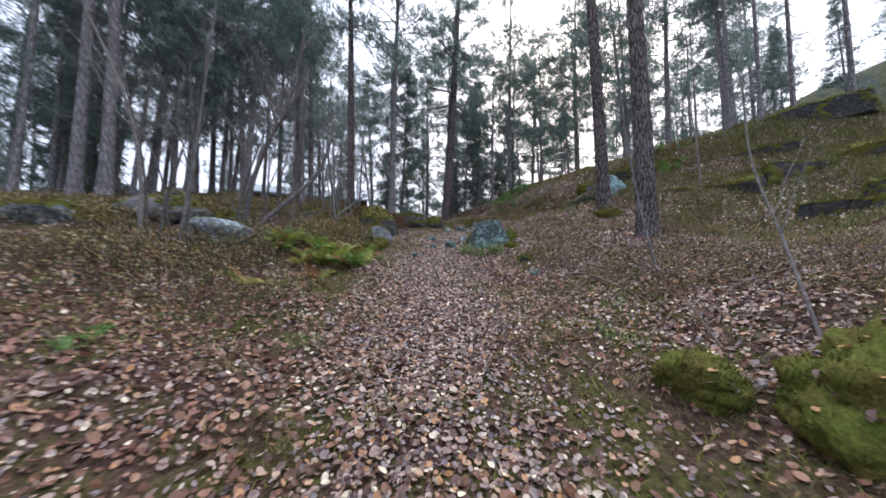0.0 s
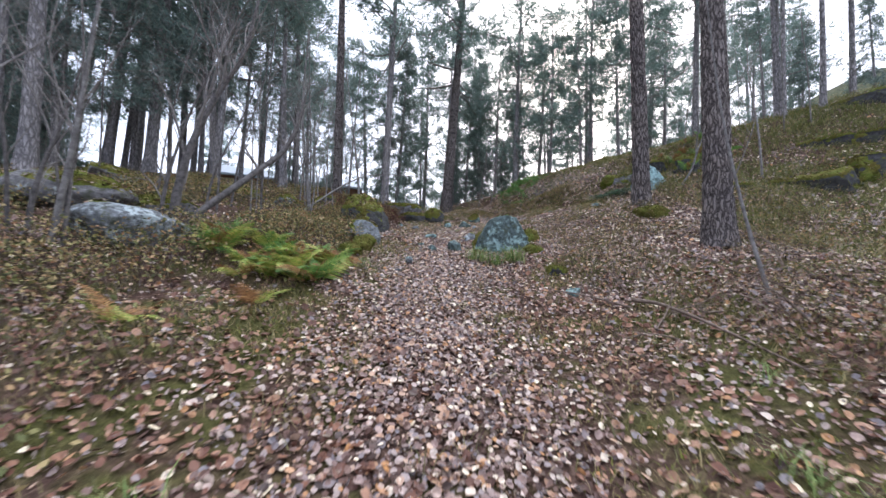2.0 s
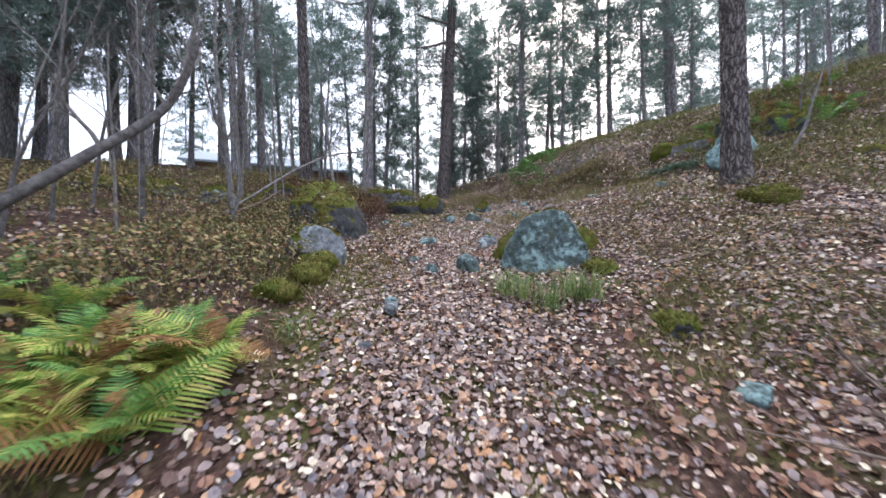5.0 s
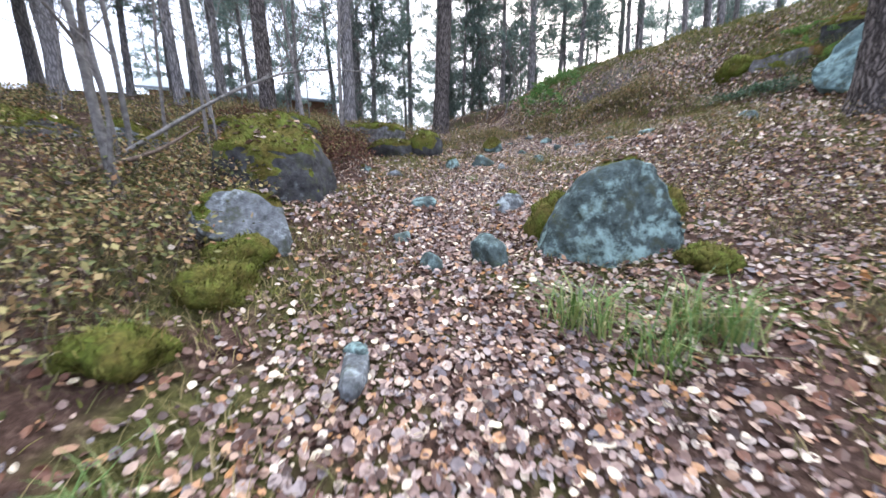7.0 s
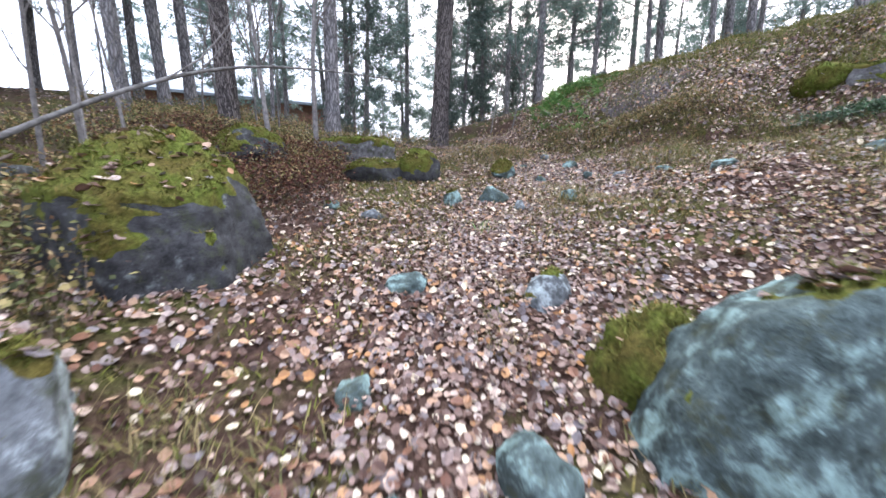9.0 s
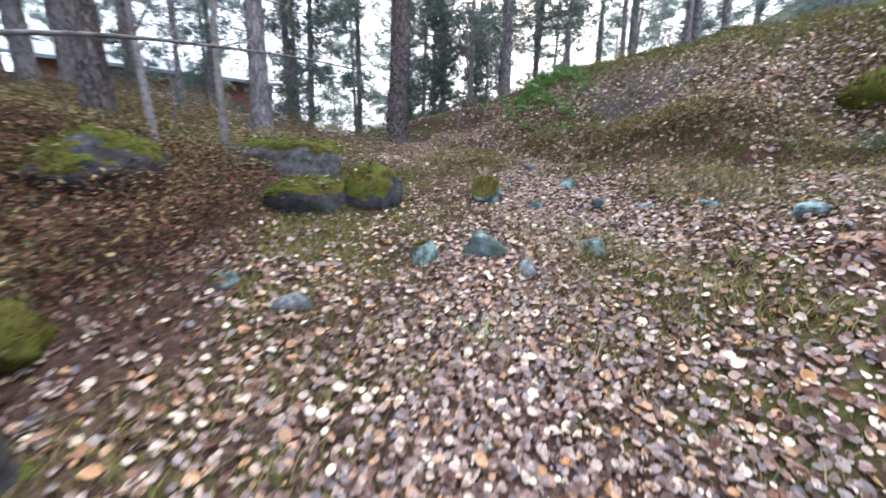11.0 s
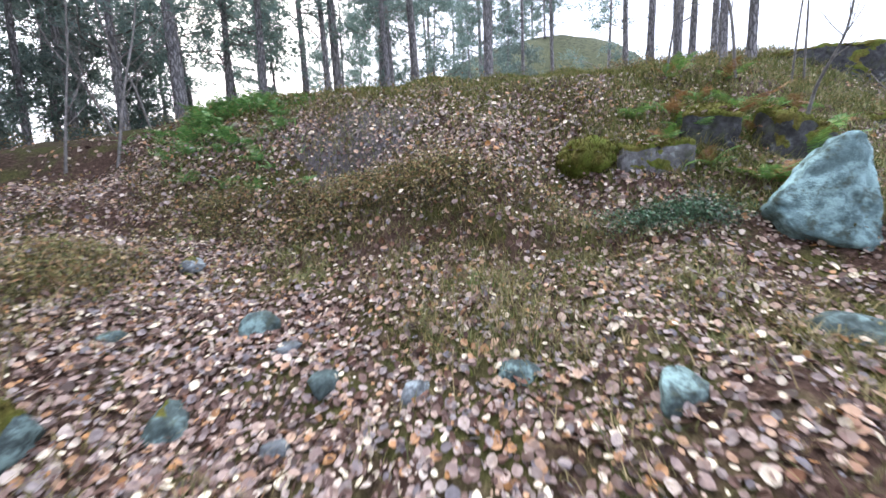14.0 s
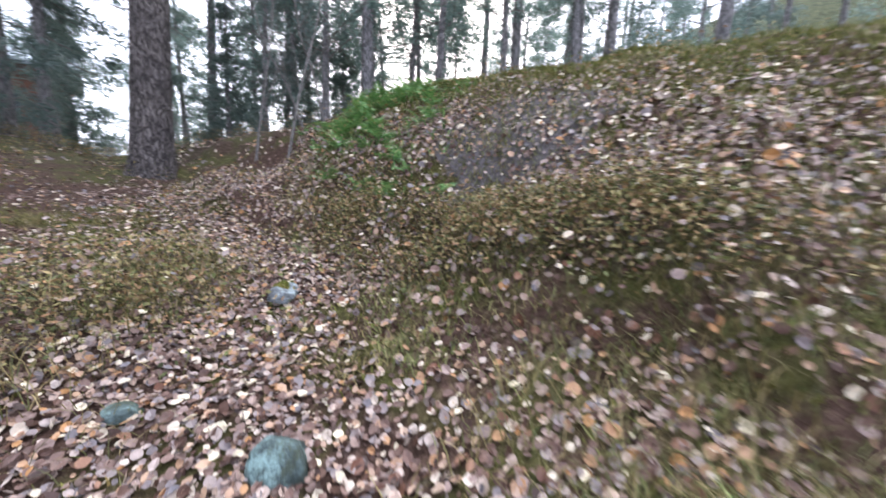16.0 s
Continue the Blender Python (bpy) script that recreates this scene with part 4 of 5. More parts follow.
bare_tree("birch", "slim grey birch stem beside another", 19, near_ground([(-2.95, 9.28, -0.05), (-2.86, 9.3, 0.7), (-2.9, 9.3, 1.6), (-2.7, 9.4, 3.6)]), 0.022, M_BIRCH, 2, 6, 0.4)
for i, (x, y, lx) in enumerate([(2.2, 18.6, 0.5), (2.8, 19.2, -0.4), (1.7, 19.4, 0.3), (2.5, 20.4, -0.7)]):
    bare_tree("sapling", "thin leaning sapling on the shoulder of the bank", 30 + i, near_ground([(x, y, -0.05), (x + lx * 0.4, y, 0.8), (x + lx, y + 0.1, 1.8), (x + lx * 1.3, y, 3.2)]), 0.022, M_DARKBARK, 3, 8, 0.2)
bare_tree("dead_stick", "pale dead pine limb propped on the bank", 14, near_ground([(5.85, 10.5, 0.0), (6.1, 10.5, 0.35), (6.25, 10.5, 0.8), (6.6, 10.6, 1.35)]), 0.03, M_BIRCH, 2, 3, 0.4, category="branch")
bare_tree("fallen_branch", "dead brown branch lying on the leaves", 15, near_ground([(2.2, 6.1, 0.06), (2.3, 5.7, 0.10), (2.4, 5.1, 0.07), (2.45, 4.3, 0.05)]), 0.026, M_DEADWOOD, 2, 6, 0.2, category="branch")
bare_tree("fallen_branch", "long pale dead branch propped over a mossy boulder", 16, near_ground([(-3.2, 9.5, 0.1), (-2.6, 10.9, 0.95), (-2.1, 12.0, 1.35), (-1.2, 13.2, 1.5), (-0.5, 14.0, 1.4)]), 0.022, M_BIRCH, 2, 8, 0.2, category="branch")
bare_tree("fallen_branch", "short dead branch lying beside a mossy boulder", 17, near_ground([(-3.3, 9.3, 0.05), (-2.9, 9.75, 0.3), (-2.65, 10.1, 0.55)]), 0.028, M_DEADWOOD, 1, 2, 0.4, category="branch")
rng = np.random.default_rng(19)
for i in range(24):
    x, y, a, ln = rng.uniform(1.9, 4.2), rng.uniform(2.6, 7.0), rng.uniform(0, 6.28), rng.uniform(0.5, 1.1)
    c, s = math.cos(a) * ln, math.sin(a) * ln
    bare_tree("fallen_branch", "thin dead branch tangled over the leaf litter", 400 + i, near_ground([(x, y, 0.03), (x + c * 0.5, y + s * 0.5, rng.uniform(0.06, 0.3)), (x + c, y + s, rng.uniform(0.05, 0.45))]), rng.uniform(0.006, 0.013), M_DEADWOOD, 2, 6, 0.15, category="branch")
rng = np.random.default_rng(6)
for i in range(12):
    x, y = rng.uniform(-7.2, -3.7), rng.uniform(5.4, 9.2)
    lx, ly, hgt = rng.normal(0, 0.6), rng.normal(0, 0.3), rng.uniform(2.2, 4.6)
    bare_tree("sapling", "dark crooked leafless sapling in the brush", 240 + i, near_ground([(x, y, -0.05), (x + lx * 0.2, y + ly * 0.3, hgt * 0.3), (x + lx * 0.75, y + ly, hgt * 0.65), (x + lx * 1.5, y + ly * 1.2, hgt)]), rng.uniform(0.014, 0.032), M_STEM, 3, 8, 0.2)
rng = np.random.default_rng(5)
for i in range(26):
    x, y = rng.uniform(-7.5, -2.2), rng.uniform(8.5, 17)
    if i > 18:
        x, y = rng.uniform(6.5, 10), rng.uniform(9, 13)
    lx, ly = rng.normal(0, 0.25, 2)
    hgt = rng.uniform(1.6, 4.5)
    bare_tree("sapling", "thin leafless sapling in the undergrowth", 200 + i, near_ground([(x, y, -0.05), (x + lx * 0.3, y + ly * 0.3, hgt * 0.35), (x + lx, y + ly, hgt * 0.7), (x + lx * 1.5, y + ly * 1.2, hgt)]), rng.uniform(0.012, 0.028), (M_DARKBARK, M_BIRCH)[i % 4 == 0], 2, 7, 0.25)


# ---- leaves on the ground ----
LEAF = np.array([[-0.5, 0, 0.03], [0.02, 0, 0.0], [0.56, 0, 0.10], [-0.34, 0.32, 0.10], [0.04, 0.47, 0.16], [0.38, 0.26, 0.13], [-0.34, -0.32, 0.08], [0.04, -0.47, 0.15], [0.38, -0.26, 0.10]])
LEAF_F = np.array([[0, 1, 4, 3], [1, 2, 5, 4], [0, 6, 7, 1], [1, 7, 8, 2]])


def path_x(y):
    """The middle of the trodden path."""
    return np.interp(y, [0, 6, 10, 12, 14, 17, 20], [0.0, -0.2, 0.1, 0.6, 1.7, 1.6, 0.6])


def strew(lo, hi, per, size, rng, thin, lift=0.0):
    n = int((hi[0] - lo[0]) * (hi[1] - lo[1]) * per * 1.4)
    x, y = rng.uniform(lo[0], hi[0], n) + rng.normal(0, 0.4, n), rng.uniform(lo[1], hi[1], n) + rng.normal(0, 0.4, n)
    keep = rng.uniform(0, 1, n) < thin(x, y)
    x, y = x[keep], y[keep]
    p = ground_points(x, y)
    p[:, 2] += rng.uniform(0.004, 0.03, len(x)) + lift * rng.uniform(0.2, 1, len(x))
    return scatter(LEAF, LEAF_F, p, ground_normals(x, y), size * 0.9 * rng.choice([0.45, 0.7, 0.85, 1.0, 1.3], len(x)) * rng.uniform(0.85, 1.15, len(x)), rng, 0.4)


def mossy(x, y):
    p = np.stack([x, y, np.zeros_like(x)], 1)
    return np.clip((fbm(p * 1.1 + 70, 4) - 0.47) * 9, 0, 1) * np.clip(np.abs(x - path_x(y)) / 0.9, 0.4, 1)


def cover(x, y):
    """How thick the leaves lie: thickest on the path and in drifts, thin over moss and under brush."""
    p = np.stack([x, y, np.zeros_like(x)], 1)
    drift = np.clip((fbm(p * 1.3 + 40, 3) - 0.40) * 5.0, 0.08, 1)
    near = np.exp(-((x - path_x(y)) / (0.95 + 0.65 * step((y - 8) / 0.8))) ** 2)
    grassy = np.exp(-((x - 3.1) ** 2 + (y - 13.3) ** 2) / 1.3) + np.exp(-((x - 1.0) ** 2 + (y - 15.2) ** 2) / 0.9)
    right = step((x - 1.5) / 0.5) * np.clip(0.9 - 0.3 * grassy, 0.1, 1)
    near = near * np.clip(1 - 0.35 * grassy, 0.1, 1)
    left = step((-x - 1.6) / 0.5) * (0.30 + 0.22 * step((4.6 - y) / 0.5))
    crest = step(((x - 4.7) * 0.89 + (y - 12.3) * 0.455 - 1.0) / 0.2) * step((y - 12.0) / 0.4)
    return np.clip((near + right + left) * (0.5 + 0.5 * drift) * (1 - 0.68 * mossy(x, y)) * (1 - 0.62 * crest), 0, 1)


rng = np.random.default_rng(3)
litter = joined([strew((-2.4, 0.3), (3.6, 15.5), 760, 0.042, rng, lambda x, y: np.exp(-((x - path_x(y)) / (0.9 + 0.4 * step((y - 7.5) / 0.6) - 0.6 * step((y - 12.3) / 0.6))) ** 4) * (1 - 0.6 * mossy(x, y))), strew((-5.5, 0.6), (6.5, 9), 950, 0.043, rng, cover), strew((-9, -7), (9, 1.2), 90, 0.055, rng, lambda x, y: cover(x, y) * step((y + 3.5) / 0.8)), strew((-9, 1), (-5, 9), 300, 0.055, rng, cover), strew((-4, 9), (7.5, 19), 950, 0.043, rng, cover), strew((-12, 2), (-5.5, 22), 160, 0.055, rng, cover), strew((6.5, 2), (13, 20), 190, 0.055, rng, cover), strew((-8, 19), (8, 30), 70, 0.07, rng, cover)])
def patchy(x, y):
    p = np.stack([x, y, np.zeros_like(x)], 1)
    return np.clip((fbm(p * 0.8 + 3, 3) - 0.42) * 6, 0, 1)


def on_bank(x, y):
    d = (x - 4.7) * 0.89 + (y - 12.3) * 0.455
    p = np.stack([x, y, np.zeros_like(x)], 1)
    return step((d - 0.2) / 0.12) * step((1.7 - d) / 0.2) * np.clip((fbm(p * 1.6 + 11, 3) - 0.36) * 5, 0.2, 1)


litter = joined([litter, strew((2.5, 12.3), (7.5, 18.0), 620, 0.052, rng, on_bank), strew((2.6, 11.6), (5.8, 14.3), 430, 0.05, rng, lambda x, y: np.clip(0.25 + patchy(x * 1.9, y * 1.9), 0, 1) * 0.8), strew((1.6, 9.6), (5.4, 12.6), 330, 0.05, rng, lambda x, y: 0.4 + 0.6 * patchy(x, y)), strew((-2.8, 9.4), (0.2, 12.8), 330, 0.048, rng, lambda x, y: 0.35 + 0.65 * patchy(x * 1.6, y * 1.6)), strew((0.2, 14.4), (2.6, 16.6), 130, 0.05, rng, lambda x, y: np.ones_like(x)), strew((5.2, 6.0), (10.5, 12.5), 80, 0.06, rng, lambda x, y: 0.25 + 0.75 * patchy(x * 1.4, y * 1.4)),
                 strew((1.6, 3.0), (7.5, 9.5), 260, 0.055, rng, lambda x, y: 0.2 + 0.8 * patchy(x * 1.7 + 9, y * 1.7)), strew((2.6, 13.2), (5.6, 17.8), 260, 0.05, rng, lambda x, y: np.exp(-(((x - 4.7) * 0.89 + (y - 12.3) * 0.455 + 0.05) / 0.4) ** 2), 0.2), strew((2.8, 13.0), (7.0, 17.5), 90, 0.055, rng, on_bank, 0.05), strew((0.2, 14.6), (2.0, 16.4), 120, 0.045, rng, lambda x, y: 0.7 + 0 * x, 0.14)])
tops = np.concatenate(ROCK_TOPS)
litter = joined([litter, scatter(LEAF, LEAF_F, tops, np.tile([0, 0, 1.0], (len(tops), 1)), 0.055 * rng.uniform(0.6, 1.3, len(tops)), rng, 0.3)])
tagged(part("leaf_litter", mesh_np("leaf_litter", *litter, smooth=False), M_LEAF), "pinkish brown and tan fallen leaves covering the ground", "leaves", kind="stuff")

rng = np.random.default_rng(13)
red = joined([strew((-4.5, 0.4), (1.0, 5.2), 150, 0.062, rng, lambda x, y: np.clip(step((-x - 0.5) / 0.5) + 0.2, 0, 1)), strew((0.8, 0.8), (4.5, 8.0), 150, 0.06, rng, lambda x, y: 0.25 + 0.75 * patchy(x * 1.6, y * 1.6)), strew((-2.0, 5.5), (4.5, 15.0), 45, 0.055, rng, lambda x, y: 0.3 + 0.7 * patchy(x * 1.5, y * 1.5))])
tagged(part("leaf_litter", mesh_np("leaf_litter", *red, smooth=False), M_LEAF_RED), "larger reddish brown leaves strewn along the slope", "leaves", kind="stuff")


# ---- grass, brush and ferns ----
def tuft_field(name, label, spots, per, length, width, lean, material, rng, category="grass", droop=0.5):
    roots = []
    for x, y, r in spots:
        n = int(per * r * r * 30) + 8
        roots.append(np.stack([rng.normal(x, r * 0.5, n), rng.normal(y, r * 0.5, n)], 1))
    roots = np.concatenate(roots)
    p = ground_points(roots[:, 0], roots[:, 1])
    v, f = blades(p - [0, 0, 0.01], length, width, lean, rng, droop)
    return tagged(part(name, mesh_np(name, v, f), material), label, category, kind="stuff")


rng = np.random.default_rng(8)
tuft_field("green_grass", "long green grass tufts in front of the boulder", [(0.48, 8.10, 0.13), (0.58, 8.0, 0.1), (1.1, 7.98, 0.13), (1.2, 7.86, 0.12), (0.80, 7.80, 0.12)], 130, 0.42, 0.0048, 0.5, M_TUFT, rng, droop=0.7)
tuft_field("green_grass", "small green grass tufts between fallen leaves", [(1.65, 3.58, 0.13), (-1.27, 3.18, 0.14), (1.78, 3.3, 0.1), (2.1, 4.3, 0.1), (3.16, 12.88, 0.12), (-1.7, 7.75, 0.12), (-1.3, 7.2, 0.1), (0.3, 11.2, 0.08), (2.3, 15.9, 0.12)], 70, 0.2, 0.003, 0.7, M_TUFT, rng, droop=0.8)
spots = [(rng.uniform(-3.5, 4.5), rng.uniform(1, 18), rng.uniform(0.08, 0.22)) for _ in range(190)]
tuft_field("dry_grass", "thin tufts of yellowing grass between the leaves", spots, 60, 0.13, 0.0022, 0.8, M_GRASS, rng)
spots = [(3.2, 12.9, 0.3), (3.6, 13.2, 0.3), (2.9, 12.5, 0.3), (3.0, 13.6, 0.25), (2.7, 12.9, 0.2), (0.9, 14.6, 0.4), (1.2, 15.2, 0.45), (1.6, 15.4, 0.4), (0.4, 14.8, 0.4), (1.35, 12.0, 0.2), (1.6, 12.2, 0.15)]
tuft_field("dry_grass", "long yellow-green grass beside the upper path", spots, 60, 0.24, 0.0026, 0.7, M_GRASS, rng)


def shoots(name, label, lo, hi, count, length, width, material, rng, where):
    x, y = rng.uniform(lo[0], hi[0], count), rng.uniform(lo[1], hi[1], count)
    keep = rng.uniform(0, 1, count) < where(x, y)
    x, y = x[keep], y[keep]
    v, f = blades(ground_points(x, y) - [0, 0, 0.006], length, width, 0.9, rng, 0.4)
    return tagged(part(name, mesh_np(name, v, f), material), label, "moss", kind="stuff")


shoots("heath_grass", "short olive and yellow grass beside the lower path", (-3.2, 1.5), (3.4, 9.2), 46000, 0.10, 0.003, M_GRASS, rng, lambda x, y: (0.15 + 0.85 * step((y - 4.2) / 0.5)) * np.clip(mossy(x, y) * 0.7 + 0.5 * patchy(x * 1.8 + 4, y * 1.8), 0, 1) * np.clip((np.abs(x - path_x(y)) - 0.35) / 0.5, 0, 1))
shoots("heath_grass", "short olive and yellow grass beside the upper path", (0.6, 10.2), (4.6, 13.6), 11000, 0.11, 0.003, M_GRASS, rng, lambda x, y: np.clip(0.6 * mossy(x, y) + 0.6 * patchy(x * 1.8 + 4, y * 1.8) - 0.1, 0, 1))
shoots("moss_carpet", "olive moss carpet between fallen leaves", (-5.5, 0.5), (6.5, 18.5), 100000, 0.05, 0.0052, M_MOSS_TUFT, rng, mossy)
shoots("heath_grass", "short yellow-green grass along the crest of the bank", (2.6, 11.5), (9.0, 18.5), 60000, 0.09, 0.0038, M_HEATH, rng, lambda x, y: np.clip(mossy(x, y) * 0.7 + 0.25 * step((y - 15.0) / 0.8) + 0.5 * step(((x - 4.7) * 0.89 + (y - 12.3) * 0.455 - 0.9) / 0.15), 0, 1))
shoots("heath_grass", "tussocky yellow-green grass and moss over the hillside", (5.2, 6.0), (12.5, 13.0), 58000, 0.15, 0.005, M_HEATH, rng, lambda x, y: np.clip(mossy(x, y) + 0.4, 0, 1))
shoots("moss_carpet", "yellow-green moss over the crest of the bank", (3.2, 11.8), (9.0, 18.5), 60000, 0.06, 0.006, M_MOSS_TUFT, rng, lambda x, y: np.clip(patchy(x * 1.7, y * 1.7) + 0.25, 0, 1) * step(((x - 4.7) * 0.89 + (y - 12.3) * 0.455 - 1.1) / 0.15))
shoots("heath_grass", "short olive grass and moss beside the upper path", (-3.0, 10.5), (4.0, 17.5), 40000, 0.08, 0.003, M_GRASS, rng, mossy)
shoots("dead_stems", "thin brown dead stems standing in the brush", (-8.0, 3.8), (-1.8, 15.0), 15000, 0.38, 0.0026, M_TWIG, rng, lambda x, y: patchy(x, y) * 0.8)
shoots("dead_stems", "thin brown dead stems standing over leaf litter", (1.9, 2.4), (5.5, 8.0), 5000, 0.22, 0.002, M_TWIG, rng, lambda x, y: patchy(x, y) * 0.8)


def brush(name, label, lo, hi, count, height, size, material, rng, thin=None):
    """Low shrubs: fine stems and many small leaves."""
    n = count
    x, y = rng.uniform(lo[0], hi[0], n), rng.uniform(lo[1], hi[1], n)
    if thin is not None:
        keep = rng.uniform(0, 1, n) < thin(x, y)
        x, y = x[keep], y[keep]
    p = ground_points(x, y)
    sv, sf = blades(p - [0, 0, 0.01], height, 0.0022, 0.5, rng, 0.2)
    top = new(name)
    tagged(part("stems", mesh_np("stems", sv, sf), M_TWIG, top), kind="stuff")
    k = 6
    c = np.repeat(p, k, 0) + rng.normal(0, height * 0.32, (len(p) * k, 3)) * [1, 1, 0]
    c[:, 2] += rng.uniform(0.15, 1.0, len(c)) * height
    small = np.array([[-0.5, 0, 0], [0, 0.3, 0.05], [0.5, 0, 0], [0, -0.3, 0.05]])
    lv, lf = scatter(small, np.array([[0, 1, 2, 3]]), c, np.tile([0, 0, 1.0], (len(c), 1)), size * rng.uniform(0.6, 1.3, len(c)), rng, 0.7)
    tagged(part("leaves", mesh_np("leaves", lv, lf, False), material, top), kind="stuff")
    return tagged(top, label, "shrubs", kind="stuff")


brush("bilberry_brush", "low olive and brown bilberry brush on the slope", (-9, 2.5), (-1.7, 17), 27000, 0.34, 0.045, M_SHRUB, rng, lambda x, y: patchy(x, y) * (0.12 + 0.88 * step((y - 4.6 - 0.5 * np.clip(x + 4, -3, 3)) / 0.4)))
brush("bilberry_brush", "low green and brown brush under the far trees", (-9, 14.5), (8, 30), 9000, 0.3, 0.04, M_SHRUB, rng, patchy)
brush("bilberry_brush", "sparse brown brush with fine stems over leaves", (2.0, 2.2), (6.5, 11), 9000, 0.17, 0.026, M_SHRUB, rng, patchy)
brush("bilberry_brush", "low brown-green brush along the foot of the bank", (2.4, 12.4), (6.0, 18), 44000, 0.24, 0.03, M_SHRUB, rng, lambda x, y: np.exp(-(((x - 4.7) * 0.89 + (y - 12.3) * 0.455 + 0.05) / 0.26) ** 2) * np.clip(patchy(x * 2.6, y * 2.6) * 1.6, 0.10, 1) * (0.15 + 0.85 * step((y - 13.45) / 0.2)))
brush("bilberry_brush", "low olive brush over a grassy hummock by the path", (0.2, 14.6), (2.0, 16.4), 3200, 0.17, 0.03, M_SHRUB, rng, lambda x, y: np.exp(-((x - 1.1) ** 2 + (y - 15.5) ** 2) / 0.35) * np.clip(patchy(x * 2.6 + 5, y * 2.6) * 1.5, 0.12, 1))
shoots("dry_grass", "pale dry grass hanging over the foot of the bank", (2.2, 12.4), (5.5, 18), 16000, 0.20, 0.0028, M_GRASS, rng, lambda x, y: np.exp(-(((x - 4.7) * 0.89 + (y - 12.3) * 0.455 + 0.05) / 0.28) ** 2) * (0.2 + 0.8 * step((y - 13.45) / 0.2)))
brush("bilberry_brush", "low green brush over the hilltop", (5.0, 6.5), (12, 15), 5200, 0.2, 0.03, M_SHRUB, rng, patchy)
brush("lingonberry_shrub", "dark glossy green shrub at the foot of a rock", (4.1, 11.4), (5.4, 12.6), 9000, 0.14, 0.026, M_LINGON, rng, lambda x, y: np.exp(-((((x - 4.78) * 0.648 - (y - 11.98) * 0.76) / 0.36) ** 2 + (((x - 4.78) * 0.76 + (y - 11.98) * 0.648) / 0.13) ** 2)) * np.clip(patchy(x * 4, y * 4) + 0.4, 0, 1))
brush("bracken", "reddish brown dead bracken among rocks", (-4.2, 11.6), (-1.6, 14.2), 2600, 0.38, 0.04, M_RED, rng, patchy)
brush("bracken", "reddish brown dead bracken among rocks", (-3.4, 11.2), (-1.3, 12.9), 700, 0.32, 0.035, M_RED, rng)


def frond(length, pairs, rng, curl=0.6):
    """One fern frond that rises from the origin along x and bows over, as quads."""
    t = np.linspace(0, 1, 14)
    ang = 1.0 - curl * 1.9 * t
    step_l = length / 13
    mid = np.concatenate([[[0, 0, 0]], np.cumsum(np.stack([np.cos(ang) * step_l, rng.normal(0, 0.006, 14), np.sin(ang) * step_l], 1)[:-1], 0)])
    pieces = [tube(mid, np.linspace(0.004, 0.0012, 14) * length / 0.5, 4)]
    vs, fs = [], []
    for i in range(pairs):
        u = 0.16 + 0.83 * i / pairs
        c = np.array([np.interp(u, t, mid[:, k]) for k in range(3)])
        a = np.interp(u, t, ang)
        along, up = np.array([math.cos(a), 0, math.sin(a)]), np.array([-math.sin(a), 0, math.cos(a)])
        ln = length * 0.30 * math.sin(math.pi * min(1, (0.12 + u * 0.88))) ** 0.8 * (1.05 - 0.45 * u) * rng.uniform(0.85, 1.1)
        w = length * 0.83 / pairs * 0.62
        for side in (-1, 1):
            o = np.array([0, side, 0]) * 0.93 + along * 0.36 - up * 0.12 * rng.uniform(0, 2)
            e = c + o * ln
            h = c + o * ln * 0.5 + up * 0.05 * ln
            k = len(vs)
            vs += [c - along * w * 0.5, c + along * w * 0.5, h + along * w * 0.5, h - along * w * 0.45, e + along * w * 0.08, e - along * w * 0.08]
            fs += [[k, k + 1, k + 2, k + 3], [k + 3, k + 2, k + 4, k + 5]]
    pieces.append((np.array(vs), np.array(fs)))
    return joined(pieces)


frond_rng = np.random.default_rng(15)
FRONDS = [mesh_np("frond", *frond(ln, 22, frond_rng, cu)) for ln, cu in ((0.62, 0.55), (0.5, 0.7), (0.42, 0.5), (0.55, 0.85))]
FROND_SETS = {}
for key, m in (("polypody", M_POLY), ("yellow", M_FERN), ("green", M_FERN_GREEN), ("brown", M_FERN_BROWN)):
    FROND_SETS[key] = []
    for me in FRONDS:
        c = me.copy()
        c.materials.append(m)
        FROND_SETS[key].append(c)


def fern(label, x, y, count, size, mixture, rng):
    top = new("fern")
    top.matrix_world = pose(x, y, stand(x, y, -0.01), 0, 0, rng.uniform(0, 360)) @ Matrix.Scale(size, 4)
    for i in range(count):
        key = rng.choice(mixture)
        ob = new("frond", FROND_SETS[key][int(rng.integers(4))])
        ob.parent = top
        ob.matrix_local = pose(rng.normal(0, 0.03), rng.normal(0, 0.03), 0, rng.normal(0, 14), rng.uniform(-24, 14), 360 * i / count + rng.uniform(-20, 20))
    return tagged(top, label, "fern", "ferns beside the path")


rng = np.random.default_rng(31)
for i in range(19):
    x, y = rng.normal(-2.1, 0.42), max(6.1, rng.normal(6.55, 0.26))
    if x > -1.25:
        x = -1.4
    fern("yellow-green autumn fern with browning fronds", x, y, 8, rng.uniform(0.7, 1.02), ["yellow", "yellow", "yellow", "yellow", "green", "green", "brown"], rng)
for x, y in ((-2.1, 6.3), (-1.75, 6.35), (-2.55, 6.3), (-2.3, 6.4), (-1.62, 6.2), (-1.78, 6.12), (-2.0, 6.25), (-1.5, 6.55), (-1.62, 6.8)):
    fern("yellow-green autumn fern with browning fronds", x, y, 9, rng.uniform(0.6, 0.82), ["yellow", "yellow", "yellow", "green", "brown"], rng)
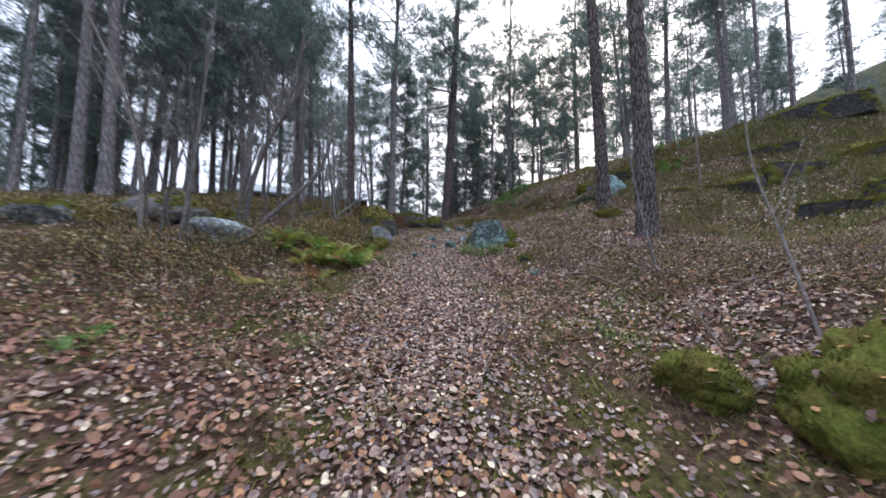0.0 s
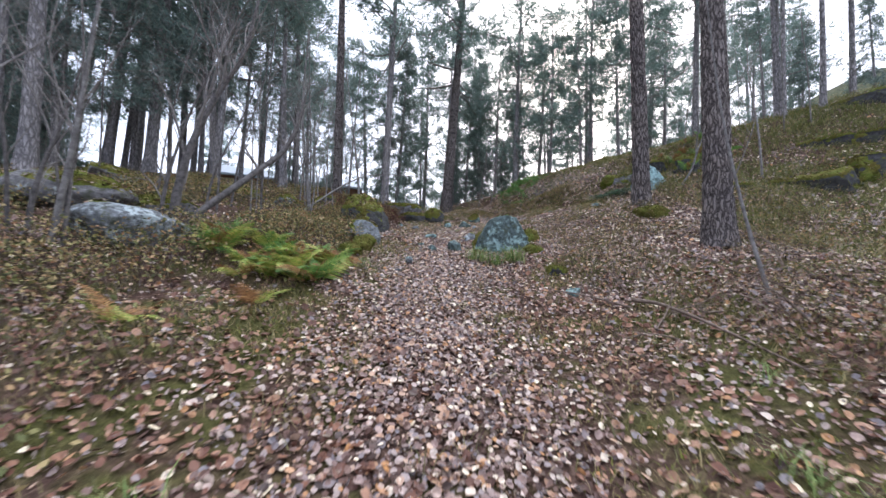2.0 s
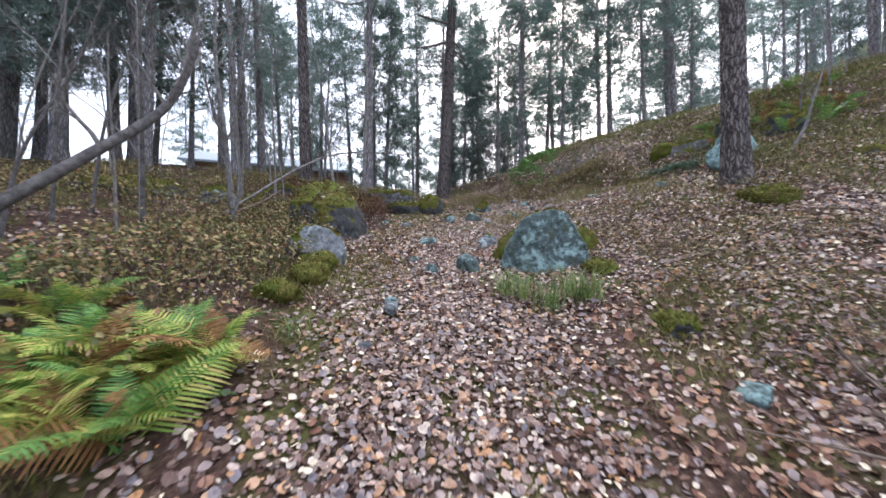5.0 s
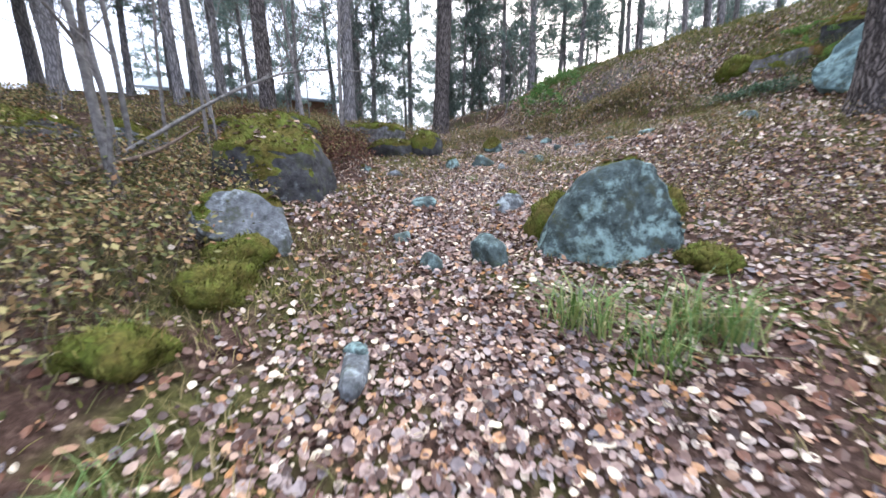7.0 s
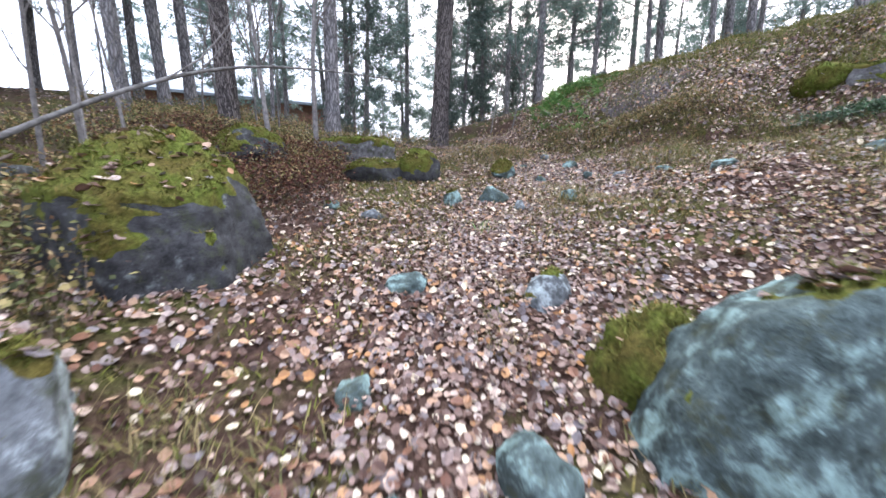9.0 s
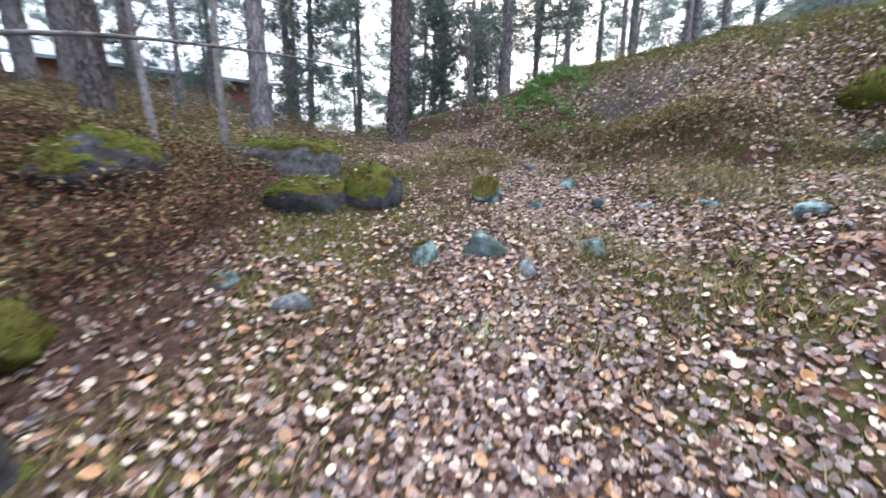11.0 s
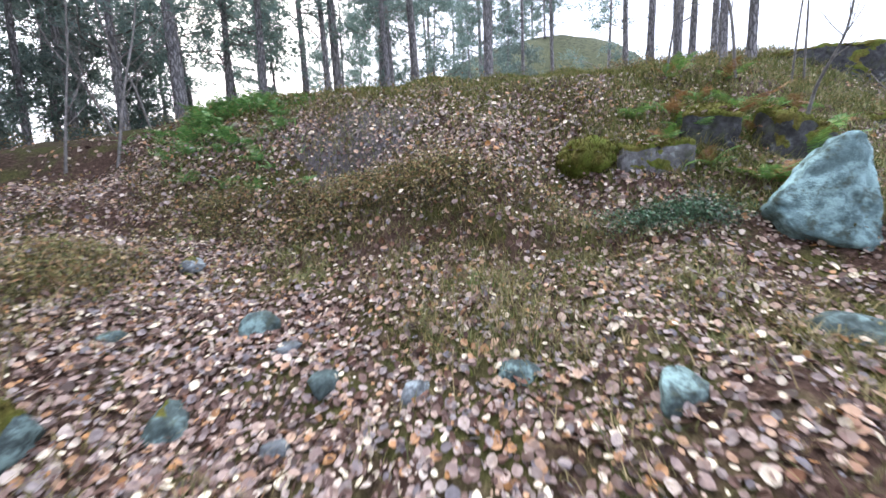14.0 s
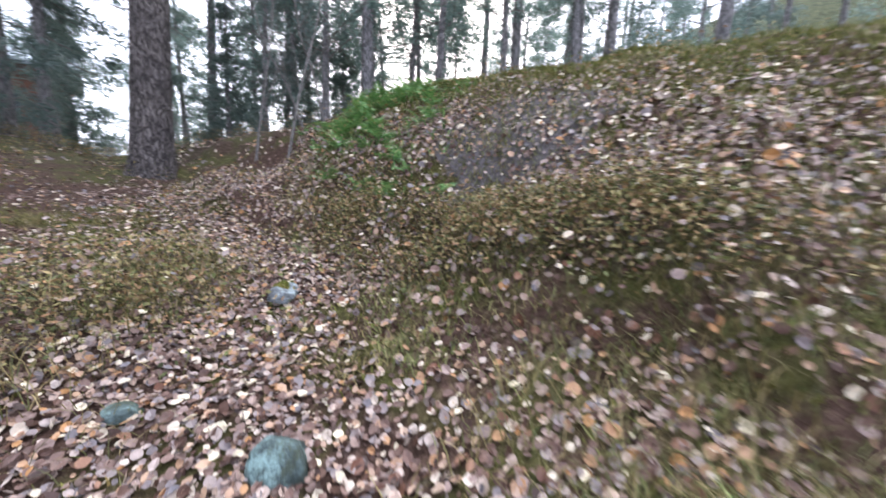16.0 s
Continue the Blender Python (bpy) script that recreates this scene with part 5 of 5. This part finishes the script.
for x, y in ((-3.35, 6.75), (-3.15, 6.95), (-3.0, 6.7)):
    fern("dark green fern at the foot of a rock", x, y, 7, 0.7, ["green"], rng)
for x, y in ((-2.9, 2.9), (-2.75, 2.6)):
    fern("small bright green fern among leaves", x, y, 4, 0.5, ["green"], rng)
for x, y in ((-2.6, 4.6), (-1.95, 5.4), (-2.4, 5.9)):
    fern("withered brown fern lying over leaves", x, y, 6, 0.75, ["brown", "yellow"], rng)
for i in range(26):
    x, y = rng.uniform(5.6, 8.2), rng.uniform(10.9, 12.6)
    fern("green fern growing in the rocky bank", x, y, 6, rng.uniform(0.5, 0.8), ["green", "green", "brown"], rng)

# the bright green polypody patch on the shoulder of the bank
rng = np.random.default_rng(44)
n = 2600
t = rng.uniform(0, 1, n)
x, y = 2.95 + 1.1 * t + rng.normal(0, 0.3, n), 17.6 + 0.8 * (t - 0.5) + rng.normal(0, 0.7, n)
keep = fbm(np.stack([x * 2.2, y * 2.2, x * 0], 1), 3) > 0.43
x, y = x[keep], y[keep]
tagged(part("polypody_patch", mesh_np("polypody_patch", *blades(ground_points(x, y), 0.11, 0.011, 1.0, rng, 0.7)), M_POLY), "bright green polypody leaves on the shoulder of the bank", "ferns", kind="stuff")
for i in range(95):
    k = int(rng.integers(len(x)))
    fern("bright green polypody fern on the shoulder of the bank", float(x[k]), float(y[k]), 6, rng.uniform(0.38, 0.62), ["polypody"], rng)


# ---- the house beyond the trees ----
def box(x0, x1, y0, y1, z0, z1):
    v = np.array([[x, y, z] for x in (x0, x1) for y in (y0, y1) for z in (z0, z1)], float)
    f = np.array([[0, 1, 3, 2], [4, 6, 7, 5], [0, 4, 5, 1], [2, 3, 7, 6], [0, 2, 6, 4], [1, 5, 7, 3]])
    return v, f


M_WALL = plain_mat("red_brown_boards", (0.12, 0.06, 0.045), (0.22, 0.11, 0.08), 3)
M_ROOF = plain_mat("grey_blue_roof", (0.16, 0.18, 0.20), (0.24, 0.265, 0.29), 4, 0.5)
M_GLASS, gn, gl, gb = base_mat("window_glass", 0.05, 0.5)
gb.inputs["Base Color"].default_value = (0.05, 0.06, 0.07, 1)
house = new("house")
hz = stand(-17, 42, 0)
house.matrix_world = pose(-17, 42, hz, 0, 0, 20)
part("wall", mesh_np("wall", *box(-7, 7, -3.5, 3.5, -1, 4.6), smooth=False), M_WALL, house)
rv = np.array([[-7.6, -4.2, 4.5], [7.6, -4.2, 4.5], [7.6, 0, 6.2], [-7.6, 0, 6.2], [7.6, 4.2, 4.5], [-7.6, 4.2, 4.5], [-7.6, -4.2, 4.7], [7.6, -4.2, 4.7], [7.6, 0, 6.4], [-7.6, 0, 6.4], [7.6, 4.2, 4.7], [-7.6, 4.2, 4.7]], float)
rf = np.array([[0, 1, 2, 3], [3, 2, 4, 5], [6, 9, 8, 7], [9, 11, 10, 8], [0, 6, 7, 1], [5, 4, 10, 11], [0, 3, 9, 6], [3, 5, 11, 9], [1, 7, 8, 2], [2, 8, 10, 4]])
part("roof", mesh_np("roof", rv, rf, False), M_ROOF, house, "pale grey-blue roof")
for wx in (-4.5, -1.5, 1.5, 4.5):
    part("window", mesh_np("window", *box(wx - 0.6, wx + 0.6, -3.56, -3.48, 1.6, 3.0), smooth=False), M_GLASS, house)
tagged(house, "reddish brown house with a pale grey-blue roof behind the trees", "house")


# ---- single leaves along the upper path ----
rng = np.random.default_rng(91)
LEAF_MESHES = []
for i in range(6):
    v = LEAF * [1, rng.uniform(0.8, 1.05), rng.uniform(0.6, 1.8)] * 0.05
    me = mesh_np("leaf", v, LEAF_F, False)
    me.materials.append(M_LEAF)
    LEAF_MESHES.append(me)
for i in range(290):
    y = rng.uniform(10.6, 14.6)
    x = float(path_x(y)) + rng.uniform(-1.1, 1.3)
    ob = new("leaf", LEAF_MESHES[i % 6])
    ob.parent = ground
    nor = ground_normals(np.array([x]), np.array([y]))[0]
    q = Vector(nor + rng.normal(0, 0.2, 3)).to_track_quat("Z", "Y").to_matrix().to_4x4()
    s = rng.uniform(0.7, 1.2)
    ob.matrix_world = Matrix.Translation((x, y, stand(x, y, 0.03))) @ q @ pose(0, 0, 0, 0, 0, rng.uniform(0, 360)) @ Matrix.Scale(s, 4)
